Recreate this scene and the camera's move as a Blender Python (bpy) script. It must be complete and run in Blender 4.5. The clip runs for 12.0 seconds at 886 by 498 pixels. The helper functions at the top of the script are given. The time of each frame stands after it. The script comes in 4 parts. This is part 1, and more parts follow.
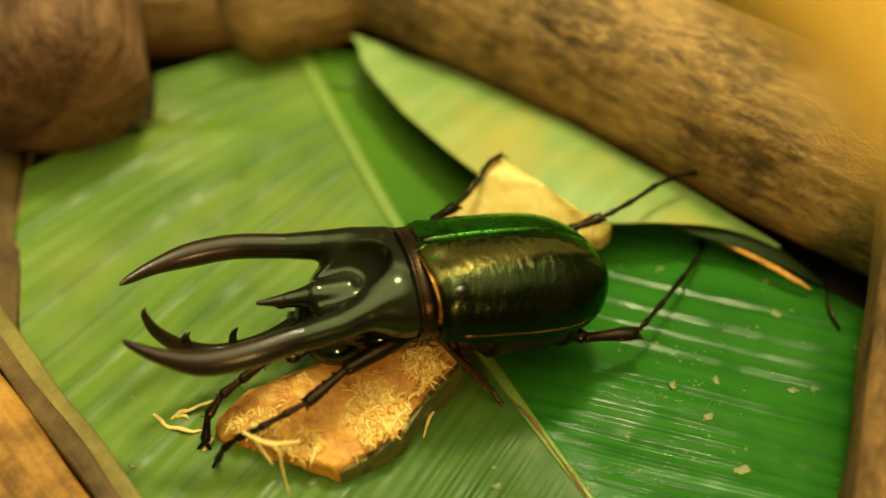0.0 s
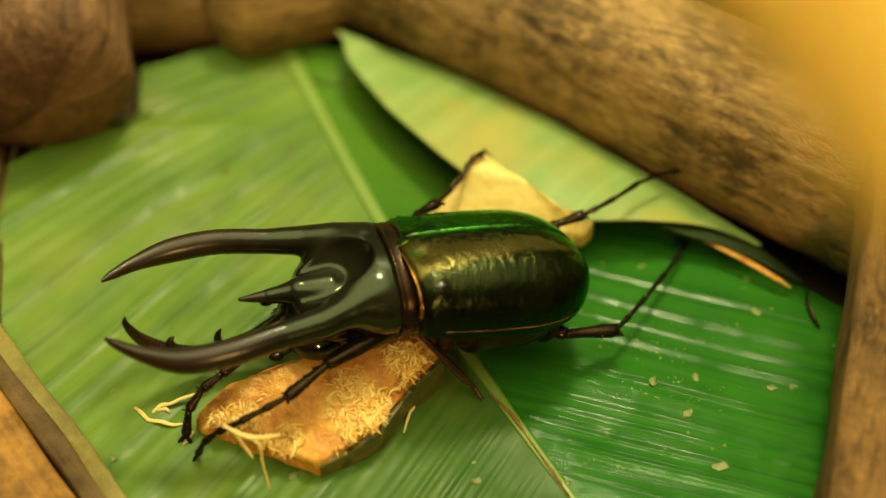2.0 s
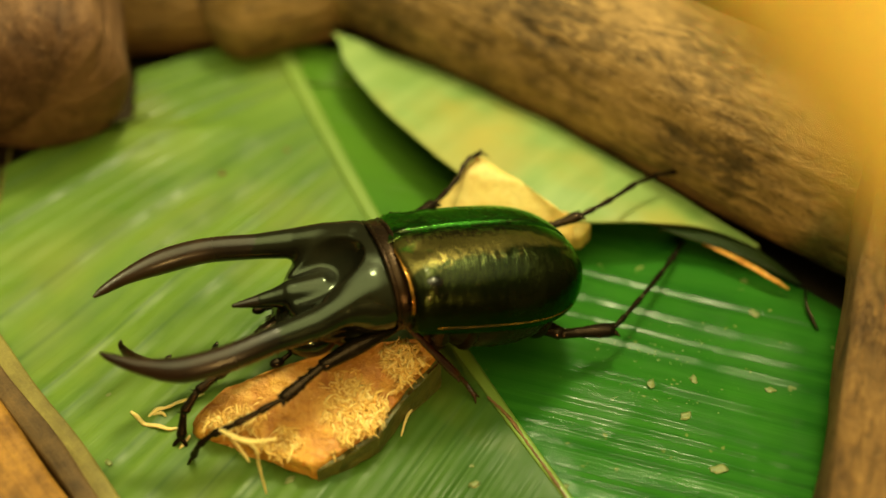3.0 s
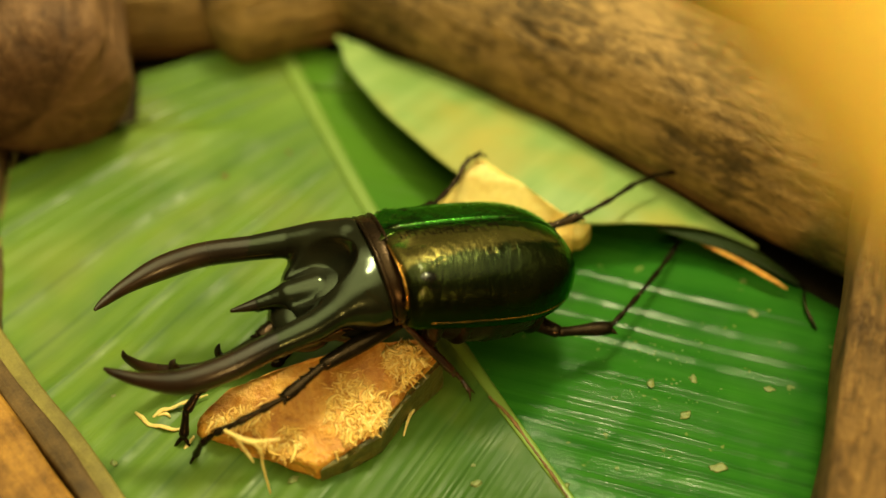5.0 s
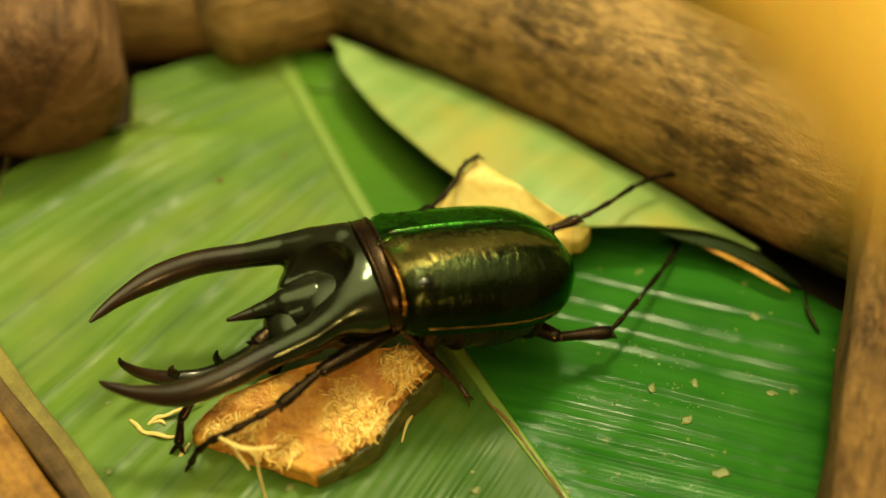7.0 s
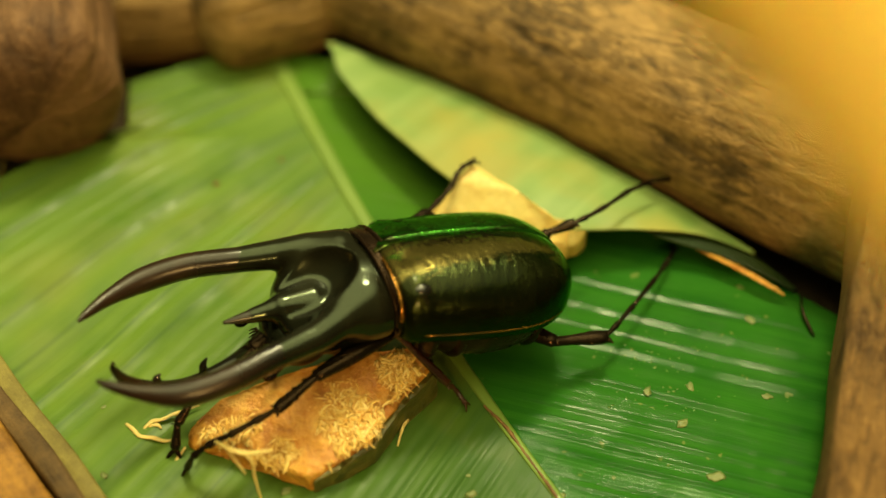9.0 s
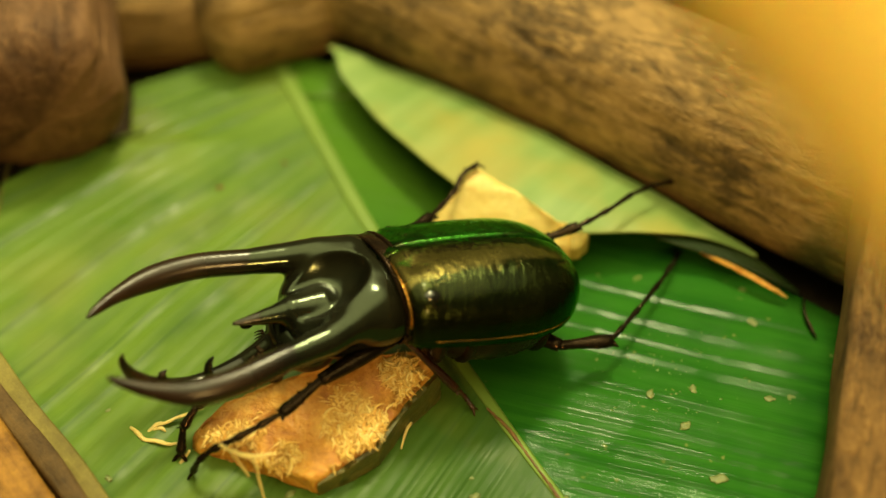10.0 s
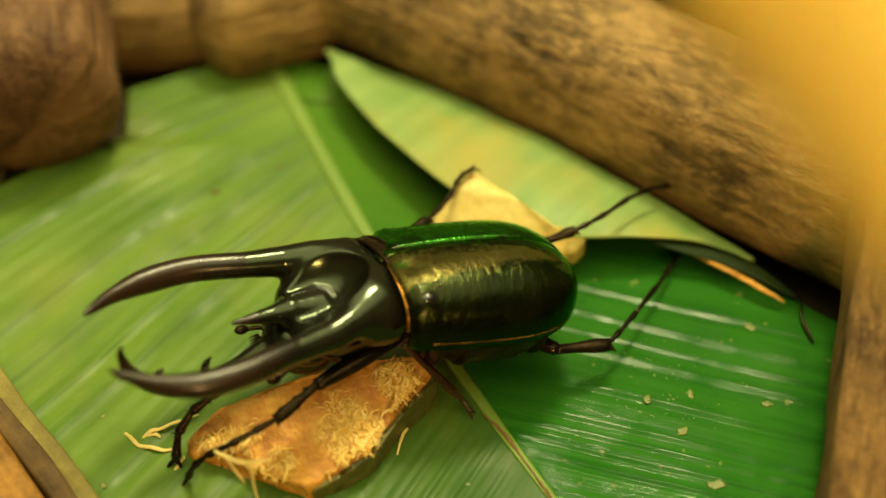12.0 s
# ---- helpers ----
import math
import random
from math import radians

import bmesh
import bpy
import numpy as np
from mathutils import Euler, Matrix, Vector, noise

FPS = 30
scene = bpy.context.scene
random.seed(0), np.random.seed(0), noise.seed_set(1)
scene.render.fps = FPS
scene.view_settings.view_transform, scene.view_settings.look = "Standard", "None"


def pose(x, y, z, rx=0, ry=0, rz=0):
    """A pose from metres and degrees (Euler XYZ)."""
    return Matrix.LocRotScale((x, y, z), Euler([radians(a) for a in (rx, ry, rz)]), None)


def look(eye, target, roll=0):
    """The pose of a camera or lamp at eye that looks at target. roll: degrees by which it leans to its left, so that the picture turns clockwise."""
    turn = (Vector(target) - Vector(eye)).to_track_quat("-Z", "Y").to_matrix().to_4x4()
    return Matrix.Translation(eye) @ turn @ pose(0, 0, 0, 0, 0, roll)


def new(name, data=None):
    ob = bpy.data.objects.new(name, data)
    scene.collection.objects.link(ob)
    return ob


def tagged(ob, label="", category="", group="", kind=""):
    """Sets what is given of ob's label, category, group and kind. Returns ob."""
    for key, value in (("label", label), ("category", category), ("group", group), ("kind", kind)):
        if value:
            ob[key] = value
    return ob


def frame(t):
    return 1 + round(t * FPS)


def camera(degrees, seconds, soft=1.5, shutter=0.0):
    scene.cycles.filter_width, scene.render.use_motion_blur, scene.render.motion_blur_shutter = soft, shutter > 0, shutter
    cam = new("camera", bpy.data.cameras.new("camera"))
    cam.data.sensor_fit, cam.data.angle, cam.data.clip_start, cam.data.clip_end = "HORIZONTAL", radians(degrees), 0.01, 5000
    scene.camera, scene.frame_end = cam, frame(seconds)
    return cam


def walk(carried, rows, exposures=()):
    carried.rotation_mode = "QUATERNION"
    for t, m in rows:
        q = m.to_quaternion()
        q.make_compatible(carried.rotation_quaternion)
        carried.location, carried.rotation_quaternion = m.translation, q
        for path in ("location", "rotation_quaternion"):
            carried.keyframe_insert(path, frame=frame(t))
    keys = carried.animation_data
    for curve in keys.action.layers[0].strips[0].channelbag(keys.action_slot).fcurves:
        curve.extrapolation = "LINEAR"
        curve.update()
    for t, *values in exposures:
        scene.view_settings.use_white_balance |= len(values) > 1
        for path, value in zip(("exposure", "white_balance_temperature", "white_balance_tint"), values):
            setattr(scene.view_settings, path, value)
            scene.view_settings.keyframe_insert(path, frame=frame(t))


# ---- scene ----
from mathutils.bvhtree import BVHTree

# ---- the camera and its path ----
cam = camera(40.0, 12.0, soft=1.5)
cam.data.dof.use_dof = True
cam.data.dof.focus_distance = 0.242
cam.data.dof.aperture_fstop = 5.2
PATH = [
    (0.0, -0.00000, -0.18385, 0.19585, 45.000, 0.000, -0.000),
    (0.5, 0.00019, -0.18373, 0.19598, 45.071, -0.063, -0.045),
    (1.0, 0.00058, -0.18393, 0.19583, 44.970, -0.293, -0.045),
    (1.5, 0.00115, -0.18457, 0.19599, 44.826, -0.808, 0.146),
    (2.0, 0.00132, -0.18467, 0.19623, 44.871, -0.690, -0.071),
    (2.5, 0.00157, -0.18411, 0.19597, 44.961, -0.511, -0.399),
    (3.0, 0.00154, -0.18390, 0.19572, 44.949, -0.645, -0.247),
    (5.0, 0.00143, -0.18542, 0.19739, 44.994, -0.487, -0.341),
    (5.5, 0.00142, -0.18464, 0.19712, 45.141, -0.318, -0.502),
    (6.0, 0.00176, -0.18361, 0.19582, 45.062, -0.387, -0.633),
    (6.5, 0.00180, -0.18344, 0.19536, 44.981, -0.383, -0.661),
    (7.0, 0.00161, -0.18307, 0.19544, 45.109, -0.357, -0.573),
    (9.0, 0.00191, -0.18310, 0.19586, 45.224, -0.420, -0.687),
    (9.5, 0.00170, -0.18285, 0.19584, 45.289, -0.300, -0.682),
    (10.0, 0.00169, -0.18344, 0.19653, 45.321, -0.281, -0.694),
    (10.5, 0.00192, -0.18312, 0.19614, 45.297, -0.402, -0.710),
    (11.0, 0.00198, -0.18300, 0.19621, 45.355, -0.380, -0.764),
    (11.5, 0.00200, -0.18230, 0.19591, 45.473, -0.264, -0.889),
    (12.0, 0.00199, -0.18246, 0.19606, 45.468, -0.330, -0.818),
]
walk(cam, [(t, pose(*p)) for t, *p in PATH])

# ---- world and lamps ----
world = bpy.data.worlds.new("room_light")
scene.world = world
world.use_nodes = True
wt = world.node_tree
bg = wt.nodes["Background"]
tc = wt.nodes.new("ShaderNodeTexCoord")
dot = wt.nodes.new("ShaderNodeVectorMath")
dot.operation = "DOT_PRODUCT"
dot.inputs[1].default_value = (0.0, 0.08, 1.0)  # a pale ceiling over a dim room
ramp = wt.nodes.new("ShaderNodeValToRGB")
wt.links.new(tc.outputs["Generated"], dot.inputs[0])
wt.links.new(dot.outputs["Value"], ramp.inputs[0])
wt.links.new(ramp.outputs[0], bg.inputs[0])
ramp.color_ramp.elements.new(0.5)
for stop, (place, colour) in zip(ramp.color_ramp.elements, ((0.05, (0.012, 0.010, 0.004, 1)), (0.74, (0.060, 0.054, 0.018, 1)), (0.93, (1.0, 0.93, 0.41, 1)))):
    stop.position, stop.color = place, colour
bg.inputs[1].default_value = 3.6


def area_lamp(name, eye, target, size, watts, colour):
    data = bpy.data.lights.new(name, "AREA")
    data.shape, data.size, data.energy, data.color = "DISK", size, watts, colour
    ob = new(name, data)
    ob.matrix_world = look(eye, target)
    return ob


# a broad warm lamp overhead beyond the log, and a small unseen amber lamp added low behind the camera to brighten the
# cane
area_lamp("ceiling_lamp", (0.12, 0.42, 0.98), (0, 0, 0), 0.20, 10.0, (1.0, 0.90, 0.48))
area_lamp("amber_fill_lamp", (0.06, -0.33, 0.15), (0.06, -0.10, 0.06), 0.035, 0.50, (1.0, 0.62, 0.19))


# ---- materials ----
def nodes_of(name):
    m = bpy.data.materials.new(name)
    m.use_nodes = True
    t = m.node_tree
    return m, t, t.nodes["Principled BSDF"]


def link(t, a, b):
    t.links.new(a, b)


def mapping(t, scale, source="Object", rot=(0, 0, 0)):
    c = t.nodes.new("ShaderNodeTexCoord")
    mp = t.nodes.new("ShaderNodeMapping")
    mp.inputs["Scale"].default_value = scale
    mp.inputs["Rotation"].default_value = rot
    link(t, c.outputs[source], mp.inputs[0])
    return mp.outputs[0]


def noise_tex(t, vec, scale, detail=4.0, rough=0.55, distort=0.0):
    n = t.nodes.new("ShaderNodeTexNoise")
    n.inputs["Scale"].default_value = scale
    n.inputs["Detail"].default_value = detail
    n.inputs["Roughness"].default_value = rough
    n.inputs["Distortion"].default_value = distort
    link(t, vec, n.inputs["Vector"])
    return n.outputs["Fac"]


def ramp_of(t, fac, stops):
    r = t.nodes.new("ShaderNodeValToRGB")
    e = r.color_ramp.elements
    while len(e) < len(stops):
        e.new(0.5)
    for k, (p, c) in enumerate(stops):
        e[k].position, e[k].color = p, (*c, 1)
    link(t, fac, r.inputs[0])
    return r.outputs[0]


def mixed(t, fac, a, b, mode="MIX"):
    m = t.nodes.new("ShaderNodeMix")
    m.data_type, m.blend_type = "RGBA", mode
    for sock, val in ((m.inputs[0], fac), (m.inputs[6], a), (m.inputs[7], b)):
        if isinstance(val, (int, float)):
            sock.default_value = val
        elif isinstance(val, tuple):
            sock.default_value = (*val, 1)
        else:
            link(t, val, sock)
    return m.outputs[2]


def maths(t, op, a, b=0.0):
    m = t.nodes.new("ShaderNodeMath")
    m.operation = op
    for sock, val in ((m.inputs[0], a), (m.inputs[1], b)):
        if isinstance(val, (int, float)):
            sock.default_value = val
        else:
            link(t, val, sock)
    return m.outputs[0]


def bumped(t, bsdf, height, strength, distance):
    b = t.nodes.new("ShaderNodeBump")
    b.inputs["Strength"].default_value = strength
    b.inputs["Distance"].default_value = distance
    link(t, height, b.inputs["Height"])
    link(t, b.outputs[0], bsdf.inputs["Normal"])


def wood_material(name, dark, mid, light, grain=(1, 1, 1), scale=60.0, rough=0.7, bump=0.6, flecks=0.0):
    """Weathered wood: long grain, blotches and pits."""
    m, t, b = nodes_of(name)
    g = noise_tex(t, mapping(t, grain), scale * 3.0, 6, 0.65, 0.4)
    blotch = noise_tex(t, mapping(t, (1, 1, 1)), scale * 0.7, 5, 0.6)
    fine = noise_tex(t, mapping(t, (1, 1, 1)), scale * 14, 3, 0.6)
    c = ramp_of(t, g, [(0.25, dark), (0.5, mid), (0.78, light)])
    c2 = ramp_of(t, blotch, [(0.36, dark), (0.6, light)])
    c3 = mixed(t, 0.55, c, c2)
    c3 = mixed(t, 0.35, c3, ramp_of(t, fine, [(0.3, (0.25, 0.25, 0.25)), (0.7, (1, 1, 1))]), "MULTIPLY")
    if flecks:
        chip = noise_tex(t, mapping(t, (0.35, 1, 1)), scale * 9.0, 5, 0.7, 0.5)
        c3 = mixed(t, ramp_of(t, chip, [(0.50, (0, 0, 0)), (0.66, (flecks,) * 3)]), c3, light)
        c3 = mixed(t, ramp_of(t, chip, [(0.34, (flecks,) * 3), (0.46, (0, 0, 0))]), c3, dark)
        g = maths(t, "ADD", g, maths(t, "MULTIPLY", chip, 0.7))
    link(t, c3, b.inputs["Base Color"])
    b.inputs["Roughness"].default_value = rough
    b.inputs["Specular IOR Level"].default_value = 0.25
    bumped(t, b, maths(t, "ADD", g, maths(t, "MULTIPLY", fine, 0.35)), bump, 0.0012)
    return m


def leaf_material(name, deep, mid, pale, rough, spots=0.0, gloss=0.5, vein_mix=0.35, line=0.6, yellow=0.0, relief=0.35, painted_shade=0.0, lit_pale=0.0):
    """A leaf blade: U counts centimetres along the midrib, V along a vein."""
    m, t, b = nodes_of(name)
    uv = mapping(t, (1, 0.10, 1), "UV")
    streak = noise_tex(t, uv, 1.6, 5, 0.6, 0.2)
    fine = noise_tex(t, mapping(t, (1, 0.02, 1), "UV"), 26.0, 3, 0.6)
    patch = noise_tex(t, mapping(t, (1, 1, 1)), 38.0, 4, 0.55)
    c = ramp_of(t, streak, [(0.3, deep), (0.5, mid), (0.72, pale)])
    c = mixed(t, 0.45, c, ramp_of(t, patch, [(0.35, deep), (0.65, pale)]))
    c = mixed(t, vein_mix, c, ramp_of(t, fine, [(0.35, deep), (0.65, pale)]))
    sx = t.nodes.new("ShaderNodeSeparateXYZ")
    link(t, mapping(t, (1, 1, 1), "UV"), sx.inputs[0])
    w = maths(t, "ADD", maths(t, "MULTIPLY", sx.outputs[0], 1.15), maths(t, "ADD", maths(t, "MULTIPLY", maths(t, "SINE", maths(t, "MULTIPLY", sx.outputs[0], 1.7)), 0.28), maths(t, "MULTIPLY", maths(t, "SINE", maths(t, "MULTIPLY", sx.outputs[0], 3.9)), 0.10)))
    f = maths(t, "FRACT", w)
    c = mixed(t, ramp_of(t, f, [(0.0, (0.10,) * 3), (0.55, (0.0,) * 3), (0.84, (0.20,) * 3), (0.91, (line,) * 3), (0.98, (0.15,) * 3)]), c, deep)
    c = mixed(t, ramp_of(t, f, [(0.1, (0.0,) * 3), (0.35, (0.35,) * 3), (0.6, (0.0,) * 3)]), c, pale)
    # shade cast by beetle and chunk, painted as deeper green down the blade
    if painted_shade:
        c = mixed(t, ramp_of(t, maths(t, "DIVIDE", sx.outputs[0], 24.0), [(0.42, (0, 0, 0)), (0.64, (painted_shade,) * 3)]), c, (0.022, 0.070, 0.006))
    if lit_pale:  # the lit part near the upper midrib, painted paler
        upper = ramp_of(t, maths(t, "DIVIDE", sx.outputs[0], 24.0), [(0.31, (lit_pale,) * 3), (0.47, (0, 0, 0))])
        near = ramp_of(t, maths(t, "DIVIDE", sx.outputs[1], 10.0), [(0.22, (1, 1, 1)), (0.46, (0, 0, 0))])
        c = mixed(t, maths(t, "MULTIPLY", upper, near), c, (0.075, 0.160, 0.016))
    if yellow:
        yn = noise_tex(t, mapping(t, (1, 1, 1)), 30.0, 3, 0.5)
        c = mixed(t, ramp_of(t, yn, [(0.50, (0, 0, 0)), (0.72, (yellow,) * 3)]), c, (0.34, 0.27, 0.05))
    if spots:
        sp = noise_tex(t, mapping(t, (1, 1, 1)), 260.0, 2, 0.5)
        mask = ramp_of(t, sp, [(0.70, (0, 0, 0)), (0.74, (spots, spots, spots))])
        c = mixed(t, mask, c, (0.34, 0.30, 0.12))
    link(t, c, b.inputs["Base Color"])
    r = noise_tex(t, mapping(t, (1, 1, 1)), 90.0, 4, 0.6)
    link(t, ramp_of(t, r, [(0.3, (rough * 0.6,) * 3), (0.7, (rough * 1.5,) * 3)]), b.inputs["Roughness"])
    b.inputs["Specular IOR Level"].default_value = gloss
    if spots:  # wet and dry patches
        damp = noise_tex(t, mapping(t, (1, 1, 1)), 105.0, 5, 0.62, 0.5)
        link(t, ramp_of(t, damp, [(0.42, (gloss * 0.25,) * 3), (0.62, (gloss * 1.9,) * 3)]), b.inputs["Specular IOR Level"])
    big = noise_tex(t, mapping(t, (1, 0.06, 1), "UV"), 5.0, 3, 0.5)
    bumped(t, b, maths(t, "ADD", fine, maths(t, "MULTIPLY", big, 2.0)), relief, 0.0005)
    return m


def shell_material(name, base, tip, rough, metallic, bump=0.15, pits=900.0, coat=0.3, gloss=0.5, wrinkle=(1, 1, 1)):
    m, t, b = nodes_of(name)
    b.inputs["Specular IOR Level"].default_value = gloss
    n = noise_tex(t, mapping(t, (1, 1, 1)), 110.0, 5, 0.6)
    link(t, ramp_of(t, n, [(0.35, base), (0.7, tip)]), b.inputs["Base Color"])
    b.inputs["Metallic"].default_value = metallic
    f = noise_tex(t, mapping(t, wrinkle), pits, 4, 0.65, 0.3)
    link(t, ramp_of(t, n, [(0.3, (rough * 0.7,) * 3), (0.75, (rough * 1.5,) * 3)]), b.inputs["Roughness"])
    b.inputs["Coat Weight"].default_value = coat
    b.inputs["Coat Roughness"].default_value = 0.08
    bumped(t, b, f, bump, 0.0004)
    return m


def pulp_material(name, deep, mid, pale, rough=0.5, bump=0.8):
    m, t, b = nodes_of(name)
    n = noise_tex(t, mapping(t, (1, 1, 1)), 170.0, 6, 0.7, 0.6)
    n2 = noise_tex(t, mapping(t, (1, 1, 1)), 620.0, 4, 0.7)
    c = ramp_of(t, n, [(0.32, deep), (0.5, mid), (0.68, pale)])
    link(t, mixed(t, 0.3, c, ramp_of(t, n2, [(0.35, deep), (0.65, pale)])), b.inputs["Base Color"])
    b.inputs["Roughness"].default_value = rough
    b.inputs["Subsurface Weight"].default_value = 0.15
    b.inputs["Subsurface Radius"].default_value = (0.004, 0.002, 0.0008)
    b.inputs["Subsurface Scale"].default_value = 0.5
    bumped(t, b, maths(t, "ADD", n, n2), bump, 0.0008)
    return m


M_SOIL = wood_material("dark_soil", (0.010, 0.007, 0.003), (0.028, 0.017, 0.007), (0.055, 0.034, 0.014), (1, 1, 1), 40.0, 0.9)
M_LOG = wood_material("log_bark", (0.026, 0.019, 0.010), (0.16, 0.092, 0.034), (0.50, 0.30, 0.115), (0.30, 1, 1), 62.0, 0.75, 0.7, 0.65)
M_BRANCH = wood_material("branch_bark", (0.03, 0.02, 0.007), (0.15, 0.08, 0.026), (0.30, 0.17, 0.055), (0.4, 1, 1), 60.0, 0.7, 0.9, 0.5)
M_STUMP = wood_material("stump_bark", (0.030, 0.013, 0.007), (0.12, 0.052, 0.022), (0.24, 0.125, 0.060), (0.3, 1, 1), 30.0, 0.7, 0.7, 0.5)
M_POST = wood_material("weathered_board", (0.030, 0.016, 0.006), (0.14, 0.070, 0.024), (0.30, 0.165, 0.055), (0.10, 1, 1), 80.0, 0.7, 1.0, 0.6)
M_SLAT = wood_material("pale_slat", (0.10, 0.074, 0.020), (0.20, 0.16, 0.040), (0.28, 0.23, 0.06), (0.08, 1, 1), 130.0, 0.55, 0.4)
M_SLAT_DARK = wood_material("dark_slat", (0.03, 0.016, 0.006), (0.10, 0.055, 0.02), (0.19, 0.11, 0.04), (0.08, 1, 1), 130.0, 0.6, 0.5)
M_PLANK = wood_material("amber_plank", (0.05, 0.018, 0.003), (0.34, 0.15, 0.022), (0.54, 0.27, 0.05), (0.06, 1, 1), 120.0, 0.5, 0.4)
M_BAMBOO = wood_material("yellow_bamboo", (0.84, 0.58, 0.11), (0.87, 0.66, 0.15), (0.88, 0.72, 0.22), (0.05, 1, 1), 20.0, 0.4, 0.1)
cb = M_BAMBOO.node_tree.nodes["Principled BSDF"]
cb.inputs["Subsurface Weight"].default_value = 0.8
cb.inputs["Subsurface Radius"].default_value = (0.02, 0.012, 0.004)
cb.inputs["Subsurface Scale"].default_value = 0.5
# one leaf in two greens: the left blade's pale sheen is in its colour
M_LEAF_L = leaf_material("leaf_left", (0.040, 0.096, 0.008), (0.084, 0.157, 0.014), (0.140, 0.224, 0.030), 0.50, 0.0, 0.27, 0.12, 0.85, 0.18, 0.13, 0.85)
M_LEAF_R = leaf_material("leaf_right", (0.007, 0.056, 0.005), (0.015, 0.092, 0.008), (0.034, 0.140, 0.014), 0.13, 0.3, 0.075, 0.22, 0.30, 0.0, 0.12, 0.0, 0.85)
M_LEAF_UNDER = leaf_material("leaf_underside", (0.125, 0.215, 0.052), (0.185, 0.275, 0.080), (0.255, 0.34, 0.118), 0.45, 0.0, 0.3, 0.12, 0.25, 0.8, 0.16)
M_LOBE_SHADED = leaf_material("leaf_lobe_shaded", (0.008, 0.020, 0.004), (0.018, 0.034, 0.007), (0.032, 0.050, 0.012), 0.4, 0.0, 0.2)
M_RIB = leaf_material("leaf_midrib", (0.09, 0.17, 0.018), (0.14, 0.225, 0.028), (0.20, 0.28, 0.045), 0.45, 0.0, 0.5)
M_EDGE = pulp_material("glinting_dry_edge", (0.34, 0.12, 0.015), (0.70, 0.31, 0.040), (0.88, 0.56, 0.15), 0.22, 1.4)
M_ELYTRA = shell_material("wing_case_shell", (0.008, 0.010, 0.003), (0.020, 0.021, 0.006), 0.22, 0.88, 0.6, 420.0, 0.10, 0.5, (1.6, 0.45, 1))
et = M_ELYTRA.node_tree
eb = et.nodes["Principled BSDF"]
eb.inputs["Specular Tint"].default_value = (0.45, 1.0, 0.30, 1)
# painted into the base colour: gold down with its sheen along the middle of each case, reflected green along the seam,
# the far case and the rear slope
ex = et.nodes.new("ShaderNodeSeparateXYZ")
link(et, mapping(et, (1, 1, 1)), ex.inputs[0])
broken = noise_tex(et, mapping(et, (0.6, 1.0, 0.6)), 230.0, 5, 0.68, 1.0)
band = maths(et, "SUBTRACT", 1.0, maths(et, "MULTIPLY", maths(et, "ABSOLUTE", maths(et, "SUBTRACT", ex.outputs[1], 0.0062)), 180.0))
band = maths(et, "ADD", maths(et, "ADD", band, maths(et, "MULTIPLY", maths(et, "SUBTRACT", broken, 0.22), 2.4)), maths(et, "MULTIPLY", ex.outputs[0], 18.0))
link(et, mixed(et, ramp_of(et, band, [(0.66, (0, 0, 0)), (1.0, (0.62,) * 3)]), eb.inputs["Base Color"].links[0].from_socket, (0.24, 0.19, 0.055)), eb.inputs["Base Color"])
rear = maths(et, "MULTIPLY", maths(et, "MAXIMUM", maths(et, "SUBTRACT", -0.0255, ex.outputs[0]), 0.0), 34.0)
painted_gleam = maths(et, "ADD", maths(et, "ADD", maths(et, "MULTIPLY", broken, 1.9), -0.34), maths(et, "SUBTRACT", rear, maths(et, "MULTIPLY", ex.outputs[1], 48.0)))
link(et, mixed(et, ramp_of(et, painted_gleam, [(0.46, (0, 0, 0)), (0.84, (0.85,) * 3)]), eb.inputs["Base Color"].links[0].from_socket, (0.022, 0.150, 0.009)), eb.inputs["Base Color"])
M_PRON = shell_material("black_shell", (0.005, 0.005, 0.003), (0.011, 0.010, 0.005), 0.13, 0.0, 0.05, 900.0, 0.0, 0.48)
M_PRON.node_tree.nodes["Principled BSDF"].inputs["Specular Tint"].default_value = (0.82, 1.0, 0.70, 1)
M_HORN = shell_material("horn_shell", (0.011, 0.0055, 0.0032), (0.034, 0.015, 0.0075), 0.33, 0.0, 0.12, 800.0, 0.0, 0.44)
ht = M_HORN.node_tree
hb = ht.nodes["Principled BSDF"]
hx = ht.nodes.new("ShaderNodeSeparateXYZ")
link(ht, mapping(ht, (1, 1, 1)), hx.inputs[0])
along = ramp_of(ht, maths(ht, "MULTIPLY", hx.outputs[0], 20.0), [(0.40, (0, 0, 0)), (0.70, (1, 1, 1))])
link(ht, mixed(ht, along, (0.006, 0.006, 0.004), hb.inputs["Base Color"].links[0].from_socket), hb.inputs["Base Color"])
link(ht, ramp_of(ht, along, [(0.0, (0.16,) * 3), (1.0, (0.30,) * 3)]), hb.inputs["Roughness"])
M_BEAD = shell_material("gilt_margin", (0.06, 0.026, 0.006), (0.60, 0.27, 0.045), 0.2, 0.9, 0.1, 900.0, 0.2)
M_BROWN = shell_material("brown_shell", (0.005, 0.003, 0.002), (0.013, 0.006, 0.003), 0.26, 0.0, 0.2, 900.0, 0.0, 0.3)
M_LEG = shell_material("leg_shell", (0.004, 0.003, 0.002), (0.009, 0.006, 0.004), 0.22, 0.0, 0.25, 1000.0, 0.0, 0.26)
for coppery in (M_BROWN, M_LEG):
    coppery.node_tree.nodes["Principled BSDF"].inputs["Specular Tint"].default_value = (1.0, 0.62, 0.36, 1)
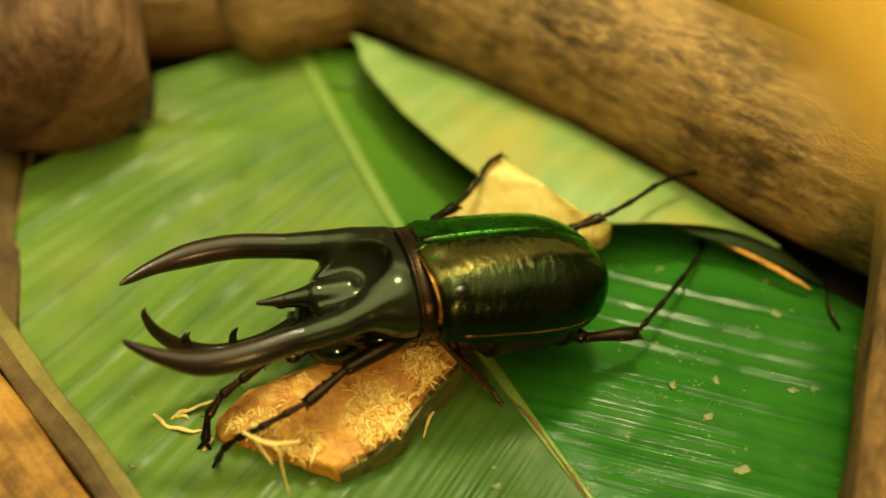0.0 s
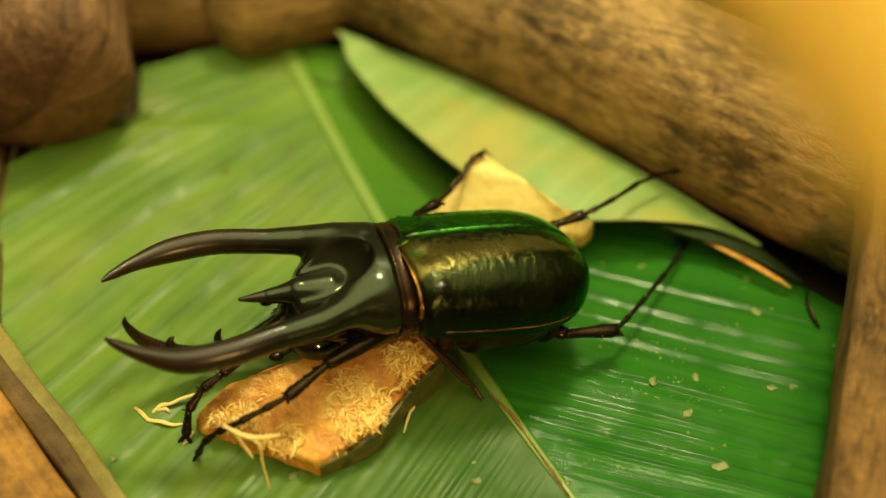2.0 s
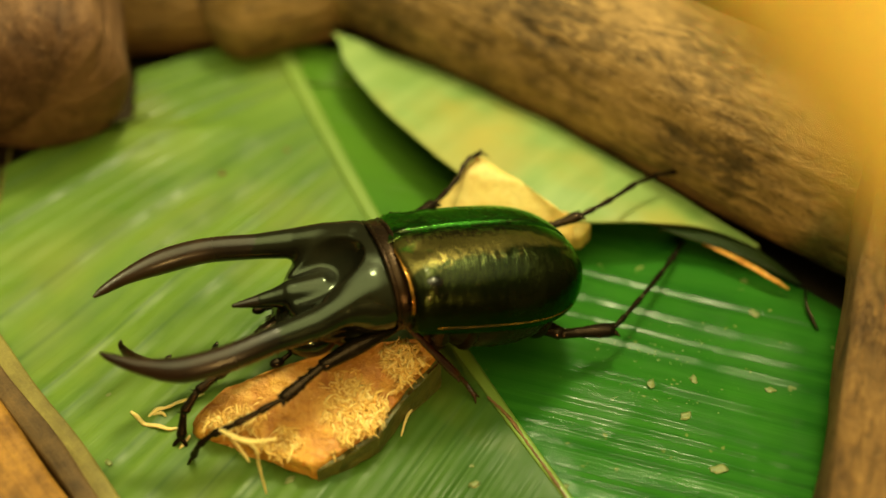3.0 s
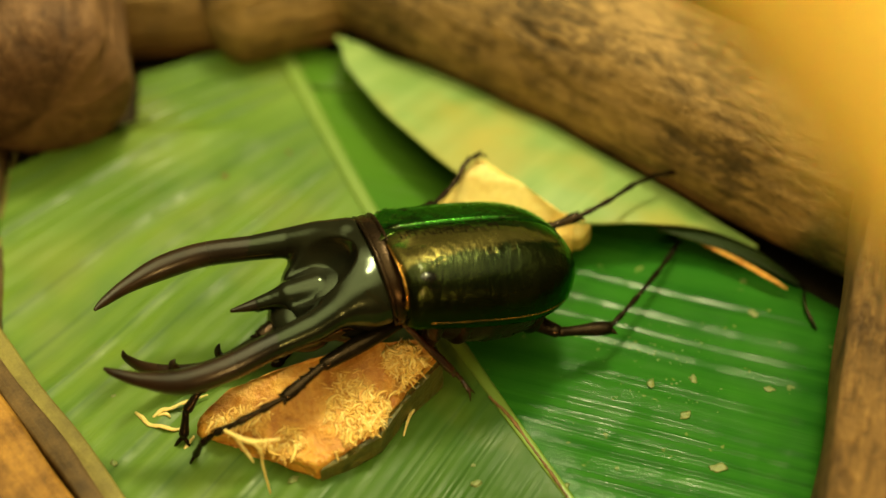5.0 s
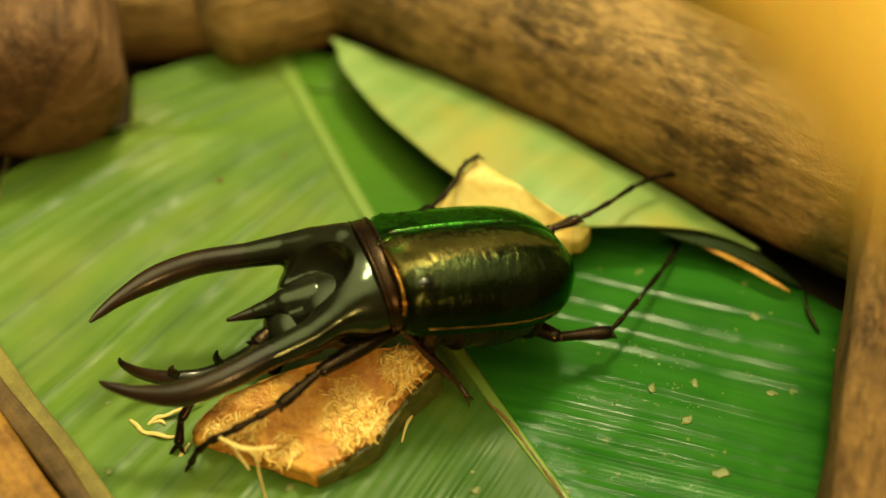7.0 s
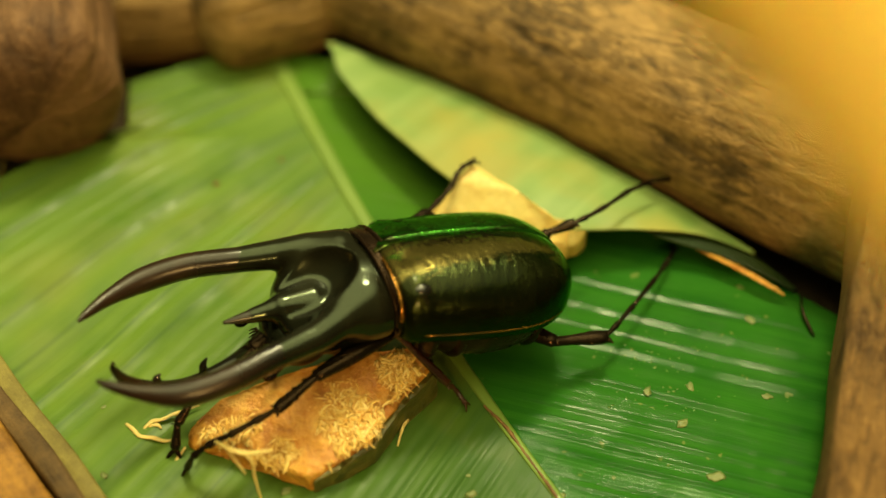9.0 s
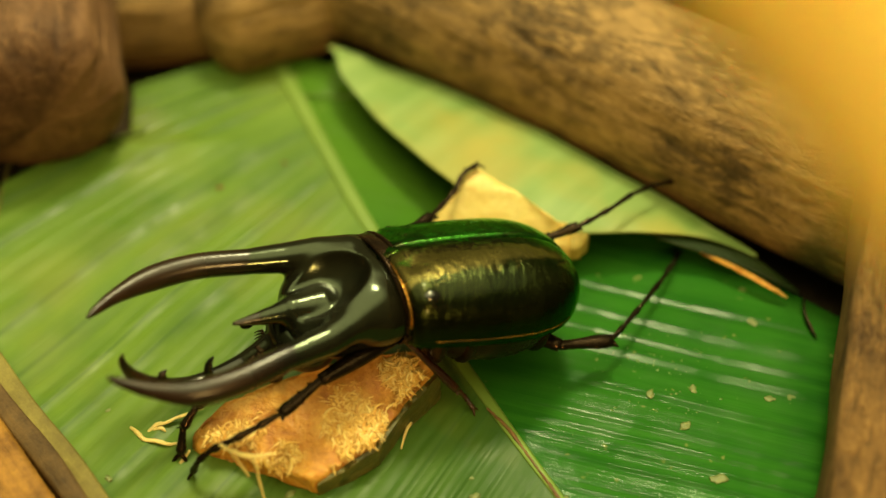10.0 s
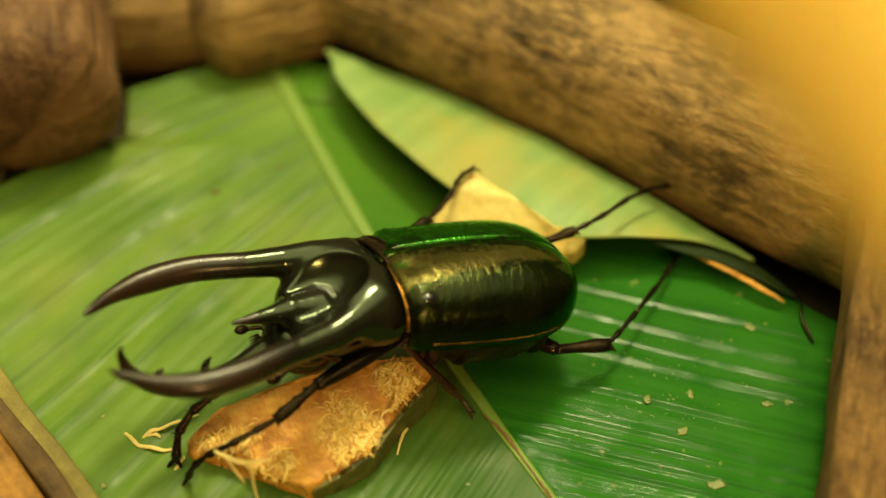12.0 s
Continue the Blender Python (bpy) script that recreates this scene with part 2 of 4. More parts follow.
M_RUSSET = shell_material("russet_leg_shell", (0.02, 0.006, 0.003), (0.06, 0.018, 0.007), 0.2, 0.0, 0.2, 900.0, 0.4)
M_EYE = shell_material("eye_shell", (0.004, 0.004, 0.004), (0.008, 0.007, 0.006), 0.1, 0.0, 0.02, 900.0, 0.6)
M_PULP = pulp_material("fibrous_pulp", (0.30, 0.090, 0.009), (0.60, 0.26, 0.030), (0.78, 0.46, 0.095), 0.36)
qt = M_PULP.node_tree
qb = qt.nodes["Principled BSDF"]
stain = noise_tex(qt, mapping(qt, (1, 1, 1)), 62.0, 4, 0.6)
link(qt, mixed(qt, ramp_of(qt, stain, [(0.38, (0.4,) * 3), (0.52, (0, 0, 0))]), qb.inputs["Base Color"].links[0].from_socket, (0.34, 0.10, 0.012)), qb.inputs["Base Color"])
M_RIND = pulp_material("dark_rind", (0.03, 0.035, 0.008), (0.08, 0.085, 0.018), (0.17, 0.13, 0.03), 0.35, 0.4)
M_RIND_PALE = pulp_material("pale_peel", (0.22, 0.17, 0.03), (0.38, 0.29, 0.06), (0.50, 0.38, 0.10), 0.45, 0.3)
M_FIBRE = pulp_material("pale_fibre", (0.50, 0.33, 0.09), (0.66, 0.48, 0.16), (0.78, 0.62, 0.26), 0.6)
ft = M_FIBRE.node_tree
fb = ft.nodes["Principled BSDF"]
geo = ft.nodes.new("ShaderNodeNewGeometry")
tone = ramp_of(ft, geo.outputs["Random Per Island"], [(0.0, (0.66, 0.40, 0.10)), (0.4, (0.80, 0.60, 0.22)), (1.0, (0.88, 0.78, 0.44))])
link(ft, mixed(ft, 0.3, tone, fb.inputs["Base Color"].links[0].from_socket), fb.inputs["Base Color"])
M_SHRED = pulp_material("pulp_shred", (0.74, 0.38, 0.06), (0.84, 0.54, 0.13), (0.90, 0.68, 0.24), 0.55, 0.3)
sb = M_SHRED.node_tree.nodes["Principled BSDF"]
sg = M_SHRED.node_tree.nodes.new("ShaderNodeNewGeometry")
shade = ramp_of(M_SHRED.node_tree, sg.outputs["Random Per Island"], [(0.0, (0.50, 0.19, 0.022)), (0.5, (0.74, 0.42, 0.085)), (1.0, (0.88, 0.66, 0.26))])
link(M_SHRED.node_tree, mixed(M_SHRED.node_tree, 0.3, shade, sb.inputs["Base Color"].links[0].from_socket), sb.inputs["Base Color"])
M_PEEL = pulp_material("yellow_flesh", (0.62, 0.40, 0.09), (0.72, 0.52, 0.14), (0.80, 0.62, 0.22), 0.5, 0.2)
M_CRUMB = pulp_material("crumb", (0.07, 0.11, 0.02), (0.13, 0.16, 0.04), (0.25, 0.25, 0.09), 0.5, 0.3)
M_SPECK = pulp_material("dried_juice", (0.07, 0.17, 0.035), (0.13, 0.23, 0.06), (0.24, 0.31, 0.11), 0.15, 0.1)
M_BIT = pulp_material("brown_bit", (0.06, 0.03, 0.008), (0.14, 0.06, 0.018), (0.24, 0.11, 0.03), 0.6)


# ---- mesh helpers ----
def part(name, bm, material, parent=None, label="", smooth=True):
    me = bpy.data.meshes.new(name)
    bmesh.ops.recalc_face_normals(bm, faces=bm.faces)
    for f in bm.faces:
        f.smooth = smooth
    bm.to_mesh(me)
    bm.free()
    me.materials.append(material)
    ob = new(name, me)
    ob.parent = parent
    if label:
        tagged(ob, label)
    return ob


def spline(points, per=8):
    """Catmull-Rom through the points (any number of values each)."""
    p = [np.array(q, float) for q in points]
    p = [2 * p[0] - p[1]] + p + [2 * p[-1] - p[-2]]
    out = []
    for i in range(1, len(p) - 2):
        for k in range(per):
            s = k / per
            a, b, c, d = p[i - 1:i + 3]
            out.append(0.5 * (2 * b + (c - a) * s + (2 * a - 5 * b + 4 * c - d) * s * s + (3 * b - a - 3 * c + d) * s ** 3))
    out.append(p[-2])
    return out


def tube(bm, points, seg=10, per=6, squash=1.0, up=(0, 0, 1), rough=0.0):
    """A tapered rod through rows of x, y, z, radius; squash flattens it along up."""
    rows = spline(points, per)
    rings, upv = [], Vector(up)
    for i, r in enumerate(rows):
        here = Vector(r[:3])
        ahead = Vector(rows[min(i + 1, len(rows) - 1)][:3]) - Vector(rows[max(i - 1, 0)][:3])
        ahead.normalize()
        side = ahead.cross(upv)
        if side.length < 0.05:
            side = ahead.cross(Vector((0.3, 1, 0.2)))
        side.normalize()
        top = side.cross(ahead).normalized()
        ring = []
        for k in range(seg):
            a = 2 * math.pi * k / seg
            rad = max(r[3], 1e-5)
            if rough:
                rad *= 1 + rough * noise.noise(here * 260 + Vector((k * 3.1, i * 0.7, 0)))
            ring.append(bm.verts.new(here + side * (math.cos(a) * rad) + top * (math.sin(a) * rad * squash)))
        rings.append(ring)
    for a, b in zip(rings, rings[1:]):
        for k in range(seg):
            bm.faces.new((a[k], a[(k + 1) % seg], b[(k + 1) % seg], b[k]))
    for ring, end, nxt in ((rings[0], rows[0], rows[1]), (rings[-1], rows[-1], rows[-2])):
        tip = Vector(end[:3]) + (Vector(end[:3]) - Vector(nxt[:3])).normalized() * end[3] * 0.6
        v = bm.verts.new(tip)
        for k in range(seg):
            bm.faces.new((ring[k], ring[(k + 1) % seg], v))


def ball(bm, centre, radii, u=24, v=14):
    m = Matrix.Translation(centre) @ Matrix.Diagonal((*radii, 1))
    bmesh.ops.create_uvsphere(bm, u_segments=u, v_segments=v, radius=1.0, matrix=m)


def sheet(bm, fn, nu, nv, uv=None):
    """A grid of fn(i, j) with i in 0..nu and j in 0..nv; uv(i, j) gives its texture place."""
    g = [[bm.verts.new(fn(i, j)) for j in range(nv + 1)] for i in range(nu + 1)]
    layer = bm.loops.layers.uv.new("blade") if uv else None
    for i in range(nu):
        for j in range(nv):
            f = bm.faces.new((g[i][j], g[i + 1][j], g[i + 1][j + 1], g[i][j + 1]))
            if uv:
                for lp, (a, b) in zip(f.loops, ((i, j), (i + 1, j), (i + 1, j + 1), (i, j + 1))):
                    lp[layer].uv = uv(a, b)
    return g


def thicken(ob, metres, below=False):
    """Gives a sheet its thickness; below keeps the sheet itself as the upper face."""
    s = ob.modifiers.new("thickness", "SOLIDIFY")
    s.thickness, s.offset = metres, -1.0
    if below and sum(p.normal.z for p in ob.data.polygons) < 0:
        s.offset = 1.0
    return ob


# ---- the ground ----
def build_ground():
    bm = bmesh.new()
    n = 60
    def at(i, j):
        x, y = ((i / n - 0.5) * 2), ((j / n - 0.5) * 2)
        x, y = 0.35 * x ** 5 + 0.35 * x, 0.35 * y ** 5 + 0.35 * y
        return (x, y, -0.006 + 0.0016 * noise.noise(Vector((x * 60, y * 60, 0))))
    sheet(bm, at, n, n)
    ob = part("ground", bm, M_SOIL)
    tagged(ob, "dark brown soil under the leaf", "ground", kind="structure")


build_ground()


# ---- the big leaf ----
CM = 0.01
RIB = [(-4.15, 9.3), (-3.35, 7.4), (-1.12, 2.05), (1.34, -2.86), (2.75, -5.46), (4.6, -8.8)]
RIB_ROWS = [(x * CM, y * CM) for x, y in spline(RIB, 14)]
RIB_LEN = len(RIB_ROWS) - 1
FOLD_A, FOLD_B = Vector((-2.45 * CM, 8.75 * CM)), Vector((8.3 * CM, -0.05 * CM))
FOLD_DIR = (FOLD_B - FOLD_A).normalized()
FOLD_OUT = Vector((-FOLD_DIR.y, FOLD_DIR.x))
LEFT_OUTLINE = [(-3.5, 9.8), (-5.6, 9.0), (-6.9, 8.6), (-7.6, 7.7), (-7.3, 5.6), (-10.0, 4.4), (-9.7, 1.5), (-9.0, -1.5), (-7.75, -3.05), (-5.95, -5.05), (-2.6, -9.0), (4.6, -12.0)]


def rib_at(s):
    s = max(0.0, min(1.0, s)) * RIB_LEN
    i = min(int(s), RIB_LEN - 1)
    f = s - i
    return Vector([a + (b - a) * f for a, b in zip(RIB_ROWS[i], RIB_ROWS[i + 1])])


def reach(origin, way, outline):
    """How far the way from origin goes before it crosses the outline."""
    best = 0.16
    for (ax, ay), (bx, by) in zip(outline, outline[1:]):
        a, b = Vector((ax * CM, ay * CM)), Vector((bx * CM, by * CM))
        e = b - a
        den = way.x * e.y - way.y * e.x
        if abs(den) < 1e-9:
            continue
        w = a - origin
        d = (w.x * e.y - w.y * e.x) / den
        q = (w.x * way.y - w.y * way.x) / den
        if d > 0.002 and -0.001 <= q <= 1.001:
            best = min(best, d)
    return best


def ribbing(s_cm, v, ripple=0.00010):
    """The pleats of a blade along its veins: slow rise, quick drop."""
    w = s_cm * 1.15 + 0.28 * math.sin(s_cm * 1.7) + 0.10 * math.sin(s_cm * 3.9)
    f = w - math.floor(w)
    a = 0.00068 * (f / 0.86 if f < 0.86 else (1 - f) / 0.14)
    a += ripple * math.sin(s_cm * 19.0)
    a *= 0.95 + 0.9 * noise.noise(Vector((s_cm * 0.9, v * 14.0, 3.0)))
    return a * min(1.0, v / 0.018)


def left_height(p):
    """A buckle that lifts the blade along a crease running off the midrib."""
    a, b = Vector((-10.2 * CM, 4.1 * CM)), Vector((-3.8 * CM, 5.3 * CM))
    e = (b - a).normalized()
    d = (p - a).dot(Vector((e.y, -e.x)))
    along = (p - a).dot(e) / (b - a).length
    lift = 0.0055 * max(0.0, min(1.0, (1.05 - along) * 1.8))
    z = lift * (math.exp(-d / 0.022) if d > 0 else math.exp(d / 0.004))
    z += 0.0012 * noise.noise(Vector((p.x * 28, p.y * 28, 1.0)))
    return z


surfaces = []


def leaf_top(x, y):
    """Height of the leaf's upper face over a spot."""
    best = 0.0005
    for tree in surfaces:
        hit = tree.ray_cast(Vector((x, y, 0.1)), Vector((0, 0, -1)))[0]
        if hit:
            best = max(best, hit.z)
    return best


def build_leaf():
    leaf = tagged(new("banana_leaf"), "large glossy green banana leaf with a folded-over edge", "leaf")
    # left blade
    ns, nv = 330, 46
    rows = []
    for i in range(ns + 1):
        s = i / ns
        o = rib_at(s)
        ang = radians(float(np.interp(-o.y, (-0.093, -0.074, -0.050, 0.029), (204, 221, 230, 238))))
        way = Vector((math.cos(ang), math.sin(ang)))
        rows.append((o, way, reach(o, way, LEFT_OUTLINE), s * 24.0))

    def left(i, j):
        o, way, far, sc = rows[i]
        v = far * j / nv
        p = o + way * v + Vector((0, -1)) * (v * v * 0.7)
        z = 1.0 * ribbing(sc, v) + left_height(p) * min(1, v / 0.02) + 0.0005
        return (p.x, p.y, z)
    bm = bmesh.new()
    sheet(bm, left, ns, nv, lambda i, j: (rows[i][3], rows[i][2] * j / nv * 100))
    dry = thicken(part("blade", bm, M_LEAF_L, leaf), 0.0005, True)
    surfaces.append(BVHTree.FromPolygons([v.co for v in dry.data.vertices], [p.vertices for p in dry.data.polygons]))
    # right blade, as far as the fold
    rrows = []
    for i in range(ns + 1):
        s = i / ns
        o = rib_at(s)
        ang = radians(-14 - 8 * (1 - s))
        way = Vector((math.cos(ang), math.sin(ang)))
        den = way.dot(FOLD_OUT)
        far = 0.20
        gap = (FOLD_A - o).dot(FOLD_OUT)
        if den > 1e-6:
            far = min(far, max(0.0005, gap / den))
        far = min(far, (0.098 - o.x) / way.x)
        rrows.append((o, way, far, s * 24.0))

    def right(i, j):
        o, way, far, sc = rrows[i]
        v = far * j / nv
        p = o + way * v
        z = 0.5 * ribbing(sc, v, 0.00002) + 0.0011 * noise.noise(Vector((p.x * 34, p.y * 34, 7.0))) * min(1, v / 0.02) + 0.0005
        return (p.x, p.y, z)
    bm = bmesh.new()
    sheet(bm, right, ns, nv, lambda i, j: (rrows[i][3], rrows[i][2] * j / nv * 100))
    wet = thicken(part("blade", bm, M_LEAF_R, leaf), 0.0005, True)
    surfaces.append(BVHTree.FromPolygons([v.co for v in wet.data.vertices], [p.vertices for p in wet.data.polygons]))
    # midrib
    bm = bmesh.new()
    tube(bm, [(x * CM, y * CM, 0.0006, 0.0025 - 0.00042 * k) for k, (x, y) in enumerate(RIB)], 12, 14, 0.36)
    part("midrib", bm, M_RIB, leaf, "pale green midrib of the leaf")
    bm = bmesh.new()
    tube(bm, [(0.0134, -0.0315, 0.0010, 0.0002), (0.0176, -0.0370, 0.0011, 0.0004), (0.0217, -0.0445, 0.0010, 0.0002), (0.0252, -0.0510, 0.0010, 0.0003), (0.0290, -0.0585, 0.0009, 0.0001)], 8, 14, 0.5, rough=0.8)
    part("scar", bm, M_BIT, leaf, "dry brown scar along the midrib")
    # the flap: the blade rolls over the fold and lies back upon itself, underside up
    nu, nw = 120, 40
    length = (FOLD_B - FOLD_A).length

    def width(k):
        pts = spline([(0.0, 0.002), (0.12, 0.013), (0.28, 0.0235), (0.5, 0.0305), (0.66, 0.0262), (0.76, 0.0142), (0.84, 0.0040), (0.92, 0.0004), (1.0, 0.0004)], 12)
        return float(np.interp(k, [q[0] for q in pts], [q[1] for q in pts]))

    def lobe_width(k):
        pts = spline([(0.0, 0.012), (0.56, 0.010), (0.70, 0.0115), (0.78, 0.0112), (0.88, 0.0054), (1.0, 0.001)], 12)
        return float(np.interp(k, [q[0] for q in pts], [q[1] for q in pts]))

    def lobe(i, j):
        x, y, z = flap(i * 0.32 + nu * 0.68, j, lobe_width)
        return (x, y, z - 0.0007 - 0.0010 * j / nw)

    def flap(i, j, spread=width, inner=0.0):
        k = i / nu
        loose = math.exp(-(k / 0.11) ** 2)  # the roll opens wide at its upper end
        r = 0.0045 * (0.25 + 0.75 * math.sin(math.pi * min(1, 0.08 + k * 0.92)) ** 0.7) + 0.0034 * loose - inner
        stop = math.pi * (0.93 - 0.22 * loose)
        wide = 1 + 1.5 * loose
        arc = stop * r
        w = (arc + (0.0 if inner else spread(k))) * j / nw
        o = FOLD_A + FOLD_DIR * (length * k + 0.0050 * loose) - FOLD_OUT * (0.0158 * loose)
        if w < arc:
            a = w / r
            out, z = wide * r * math.sin(a), r * (1 - math.cos(a))
        else:
            e = w - arc
            out = wide * r * math.sin(stop) + e * math.cos(stop)
            z = r * (1 - math.cos(stop)) + e * 0.20 - 4.5 * e * e
        z += 0.0007 * noise.noise(Vector((k * 9, j * 0.06, 4.0)))
        p = o + FOLD_OUT * out
        return (p.x, p.y, z + 0.0008 + inner)
    bm = bmesh.new()
    sheet(bm, lambda i, j: flap(i, j, width, 0.0007), int(nu * 0.92), nw, lambda i, j: (6.0 + i / nu * 10.0, j / nw * 2.0))
    part("fold_lining", bm, M_LEAF_R, leaf, "dark green upper face inside the fold")
    bm = bmesh.new()
    sheet(bm, flap, int(nu * 0.92), nw, lambda i, j: (i / nu * 12.0, j / nw * 3.0))
    thicken(part("flap", bm, M_LEAF_UNDER, leaf, "pale yellow-green underside of the folded leaf"), 0.0004)
    # the fold's shaded end, its shade put into a near-black green
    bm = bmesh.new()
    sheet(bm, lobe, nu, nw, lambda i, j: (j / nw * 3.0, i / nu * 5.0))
    thicken(part("lobe", bm, M_LOBE_SHADED, leaf, "end of the fold, its shade painted dark green"), 0.0004)
    bm = bmesh.new()
    rim = []
    for x, y in ((-9.95, 4.3), (-9.84, 3.0), (-9.68, 1.5), (-9.35, 0.0), (-9.02, -1.4)):
        rim.append((x * CM, y * CM, left_height(Vector((x * CM, y * CM))) + 0.0006, 0.00035))
    tube(bm, rim, 8, 6)
    part("margin", bm, M_SLAT, leaf, "dry tan leaf margin")
    # dried brown margin under the tip of the fold, with an amber highlight painted into its orange
    bm = bmesh.new()
    tube(bm, [(*(0.0580, 0.0128, 0.0050), 0.0003), (*(0.0636, 0.0082, 0.0050), 0.0005), (*(0.0703, 0.0033, 0.0048), 0.0007), (*(0.0763, -0.0014, 0.0042), 0.0007), (*(0.0797, -0.0033, 0.0030), 0.0003)], 10, 24, 0.5, rough=0.5)
    part("dry_edge_glint", bm, M_EDGE, leaf, "dried brown leaf margin, its amber highlight painted orange")
    bm = bmesh.new()
    tube(bm, [(*(0.0836, -0.0021, 0.0030), 0.0002), (*(0.0828, -0.0075, 0.0025), 0.0003), (*(0.0834, -0.0111, 0.0020), 0.0004), (*(0.0841, -0.0137, 0.0015), 0.0002)], 8, 6)
    part("tip", bm, M_LEG, leaf, "withered brown leaf tip")
    return leaf


build_leaf()


# ---- logs, boards and canes round the leaf ----
def round_wood(name, a, b, radius, material, label, category, knots=0.0, seg=120, rings=220, end=0.25, taper=0.0, flat=1.0):
    """A log between two points, lumpy, with rounded ends; its own X runs along the grain."""
    a, b = Vector(a), Vector(b)
    length = (b - a).length
    bm = bmesh.new()
    rows = []
    for i in range(rings + 1):
        x = length * i / rings
        e = min(x, length - x) / (radius * end)
        cap = math.sqrt(max(0.0, 1 - (1 - min(1, e)) ** 2)) * 0.94 + 0.06 if e < 1 else 1.0
        ring = []
        for k in range(seg):
            t = 2 * math.pi * k / seg
            v = Vector((x * 14, math.cos(t) * 1.6, math.sin(t) * 1.6))
            groove = noise.noise(Vector((x * 30, math.cos(t) * 9, math.sin(t) * 9))) * 0.5 + noise.noise(Vector((x * 90, math.cos(t) * 24, math.sin(t) * 24))) * 0.3
            r = radius * (1 - taper * i / rings) * cap * (1 + knots * 0.30 * groove + knots * noise.noise(v) + knots * 0.35 * noise.noise(v * Vector((2, 5, 5)).length * 0.8))
            ring.append(bm.verts.new((x, math.cos(t) * r, math.sin(t) * r * flat)))
        rows.append(ring)
    for p, q in zip(rows, rows[1:]):
        for k in range(seg):
            bm.faces.new((p[k], p[(k + 1) % seg], q[(k + 1) % seg], q[k]))
    bm.faces.new(rows[0])
    bm.faces.new(rows[-1])
    ob = part(name, bm, material)
    ob.matrix_world = Matrix.Translation(a) @ (b - a).to_track_quat("X", "Z").to_matrix().to_4x4()
    return tagged(ob, label, category)


round_wood("log", (-0.0608, 0.1459, 0.0170), (0.1301, -0.0075, 0.0170), 0.0215, M_LOG, "weathered brown log lying behind the folded leaf", "log", 0.06)
round_wood("log", (-0.0880, 0.0353, 0.0200), (-0.128, 0.190, 0.040), 0.0215, M_STUMP, "reddish-brown log end resting on the leaf edge", "log", 0.10, end=0.55)
round_wood("log", (-0.0342, 0.2122, 0.0260), (0.1809, 0.0098, 0.0260), 0.0290, M_SLAT, "greyish-tan log lying behind the first", "log", 0.07, end=0.5)
round_wood("branch", (-0.0590, 0.0880, 0.0120), (-0.0205, 0.1060, 0.0130), 0.0150, M_LOG, "short brown branch across the leaf's stalk", "branch", 0.10, end=0.6)
round_wood("branch", (-0.0976, 0.0962, 0.0070), (-0.0473, 0.1009, 0.0070), 0.0125, M_BRANCH, "dark brown branch behind the leaf", "branch", 0.10, end=0.6)


def board(name, a, b, width, height, material, label, category, wobble=0.0012, ridge=0.3):
    """A worn board from a to b, its top face up, edges rounded and uneven."""
    a, b = Vector(a), Vector(b)
    length = (b - a).length
    n, bm, rows = 60, bmesh.new(), []
    prof = []
    for k in range(24):
        t = 2 * math.pi * k / 24
        c, s = math.cos(t), math.sin(t)
        prof.append((math.copysign(abs(c) ** ridge, c) * width / 2, math.copysign(abs(s) ** ridge, s) * height / 2))
    for i in range(n + 1):
        x = length * i / n
        ring = []
        for k, (y, z) in enumerate(prof):
            d = wobble * noise.noise(Vector((x * 45, y * 200, z * 200)))
            d2 = wobble * noise.noise(Vector((x * 45 + 9, y * 200, z * 200)))
            ring.append(bm.verts.new((x, y + d, z + d2)))
        rows.append(ring)
    for p, q in zip(rows, rows[1:]):
        for k in range(24):
            bm.faces.new((p[k], p[(k + 1) % 24], q[(k + 1) % 24], q[k]))
    bm.faces.new(rows[0])
    bm.faces.new(rows[-1])
    ob = part(name, bm, material)
    ob.matrix_world = Matrix.Translation(a) @ (b - a).to_track_quat("X", "Z").to_matrix().to_4x4()
    return tagged(ob, label, category)


board("board", (0.0705, -0.1040, -0.004), (0.1010, 0.0010, 0.036), 0.022, 0.016, M_POST, "weathered brown board leaning on the log", "board")
board("board", (-0.1101, 0.0490, 0.0000), (-0.0937, -0.0211, 0.0000), 0.0110, 0.006, M_SLAT_DARK, "brown board under the leaf's side", "board", 0.0006)
board("slat", (-0.0960, -0.0103, 0.0020), (-0.0515, -0.0653, 0.0020), 0.0042, 0.005, M_SLAT, "pale worn bamboo slat beside the leaf", "slat", 0.0005)
board("slat", (-0.1001, -0.0103, 0.0020), (-0.0554, -0.0653, 0.0020), 0.0042, 0.006, M_SLAT_DARK, "dark worn bamboo slat beside the pale one", "slat", 0.0006)
board("plank", (-0.1146, -0.0098, 0.0015), (-0.0685, -0.0650, 0.0015), 0.0150, 0.010, M_PLANK, "amber wooden plank at the corner", "plank", 0.0008)


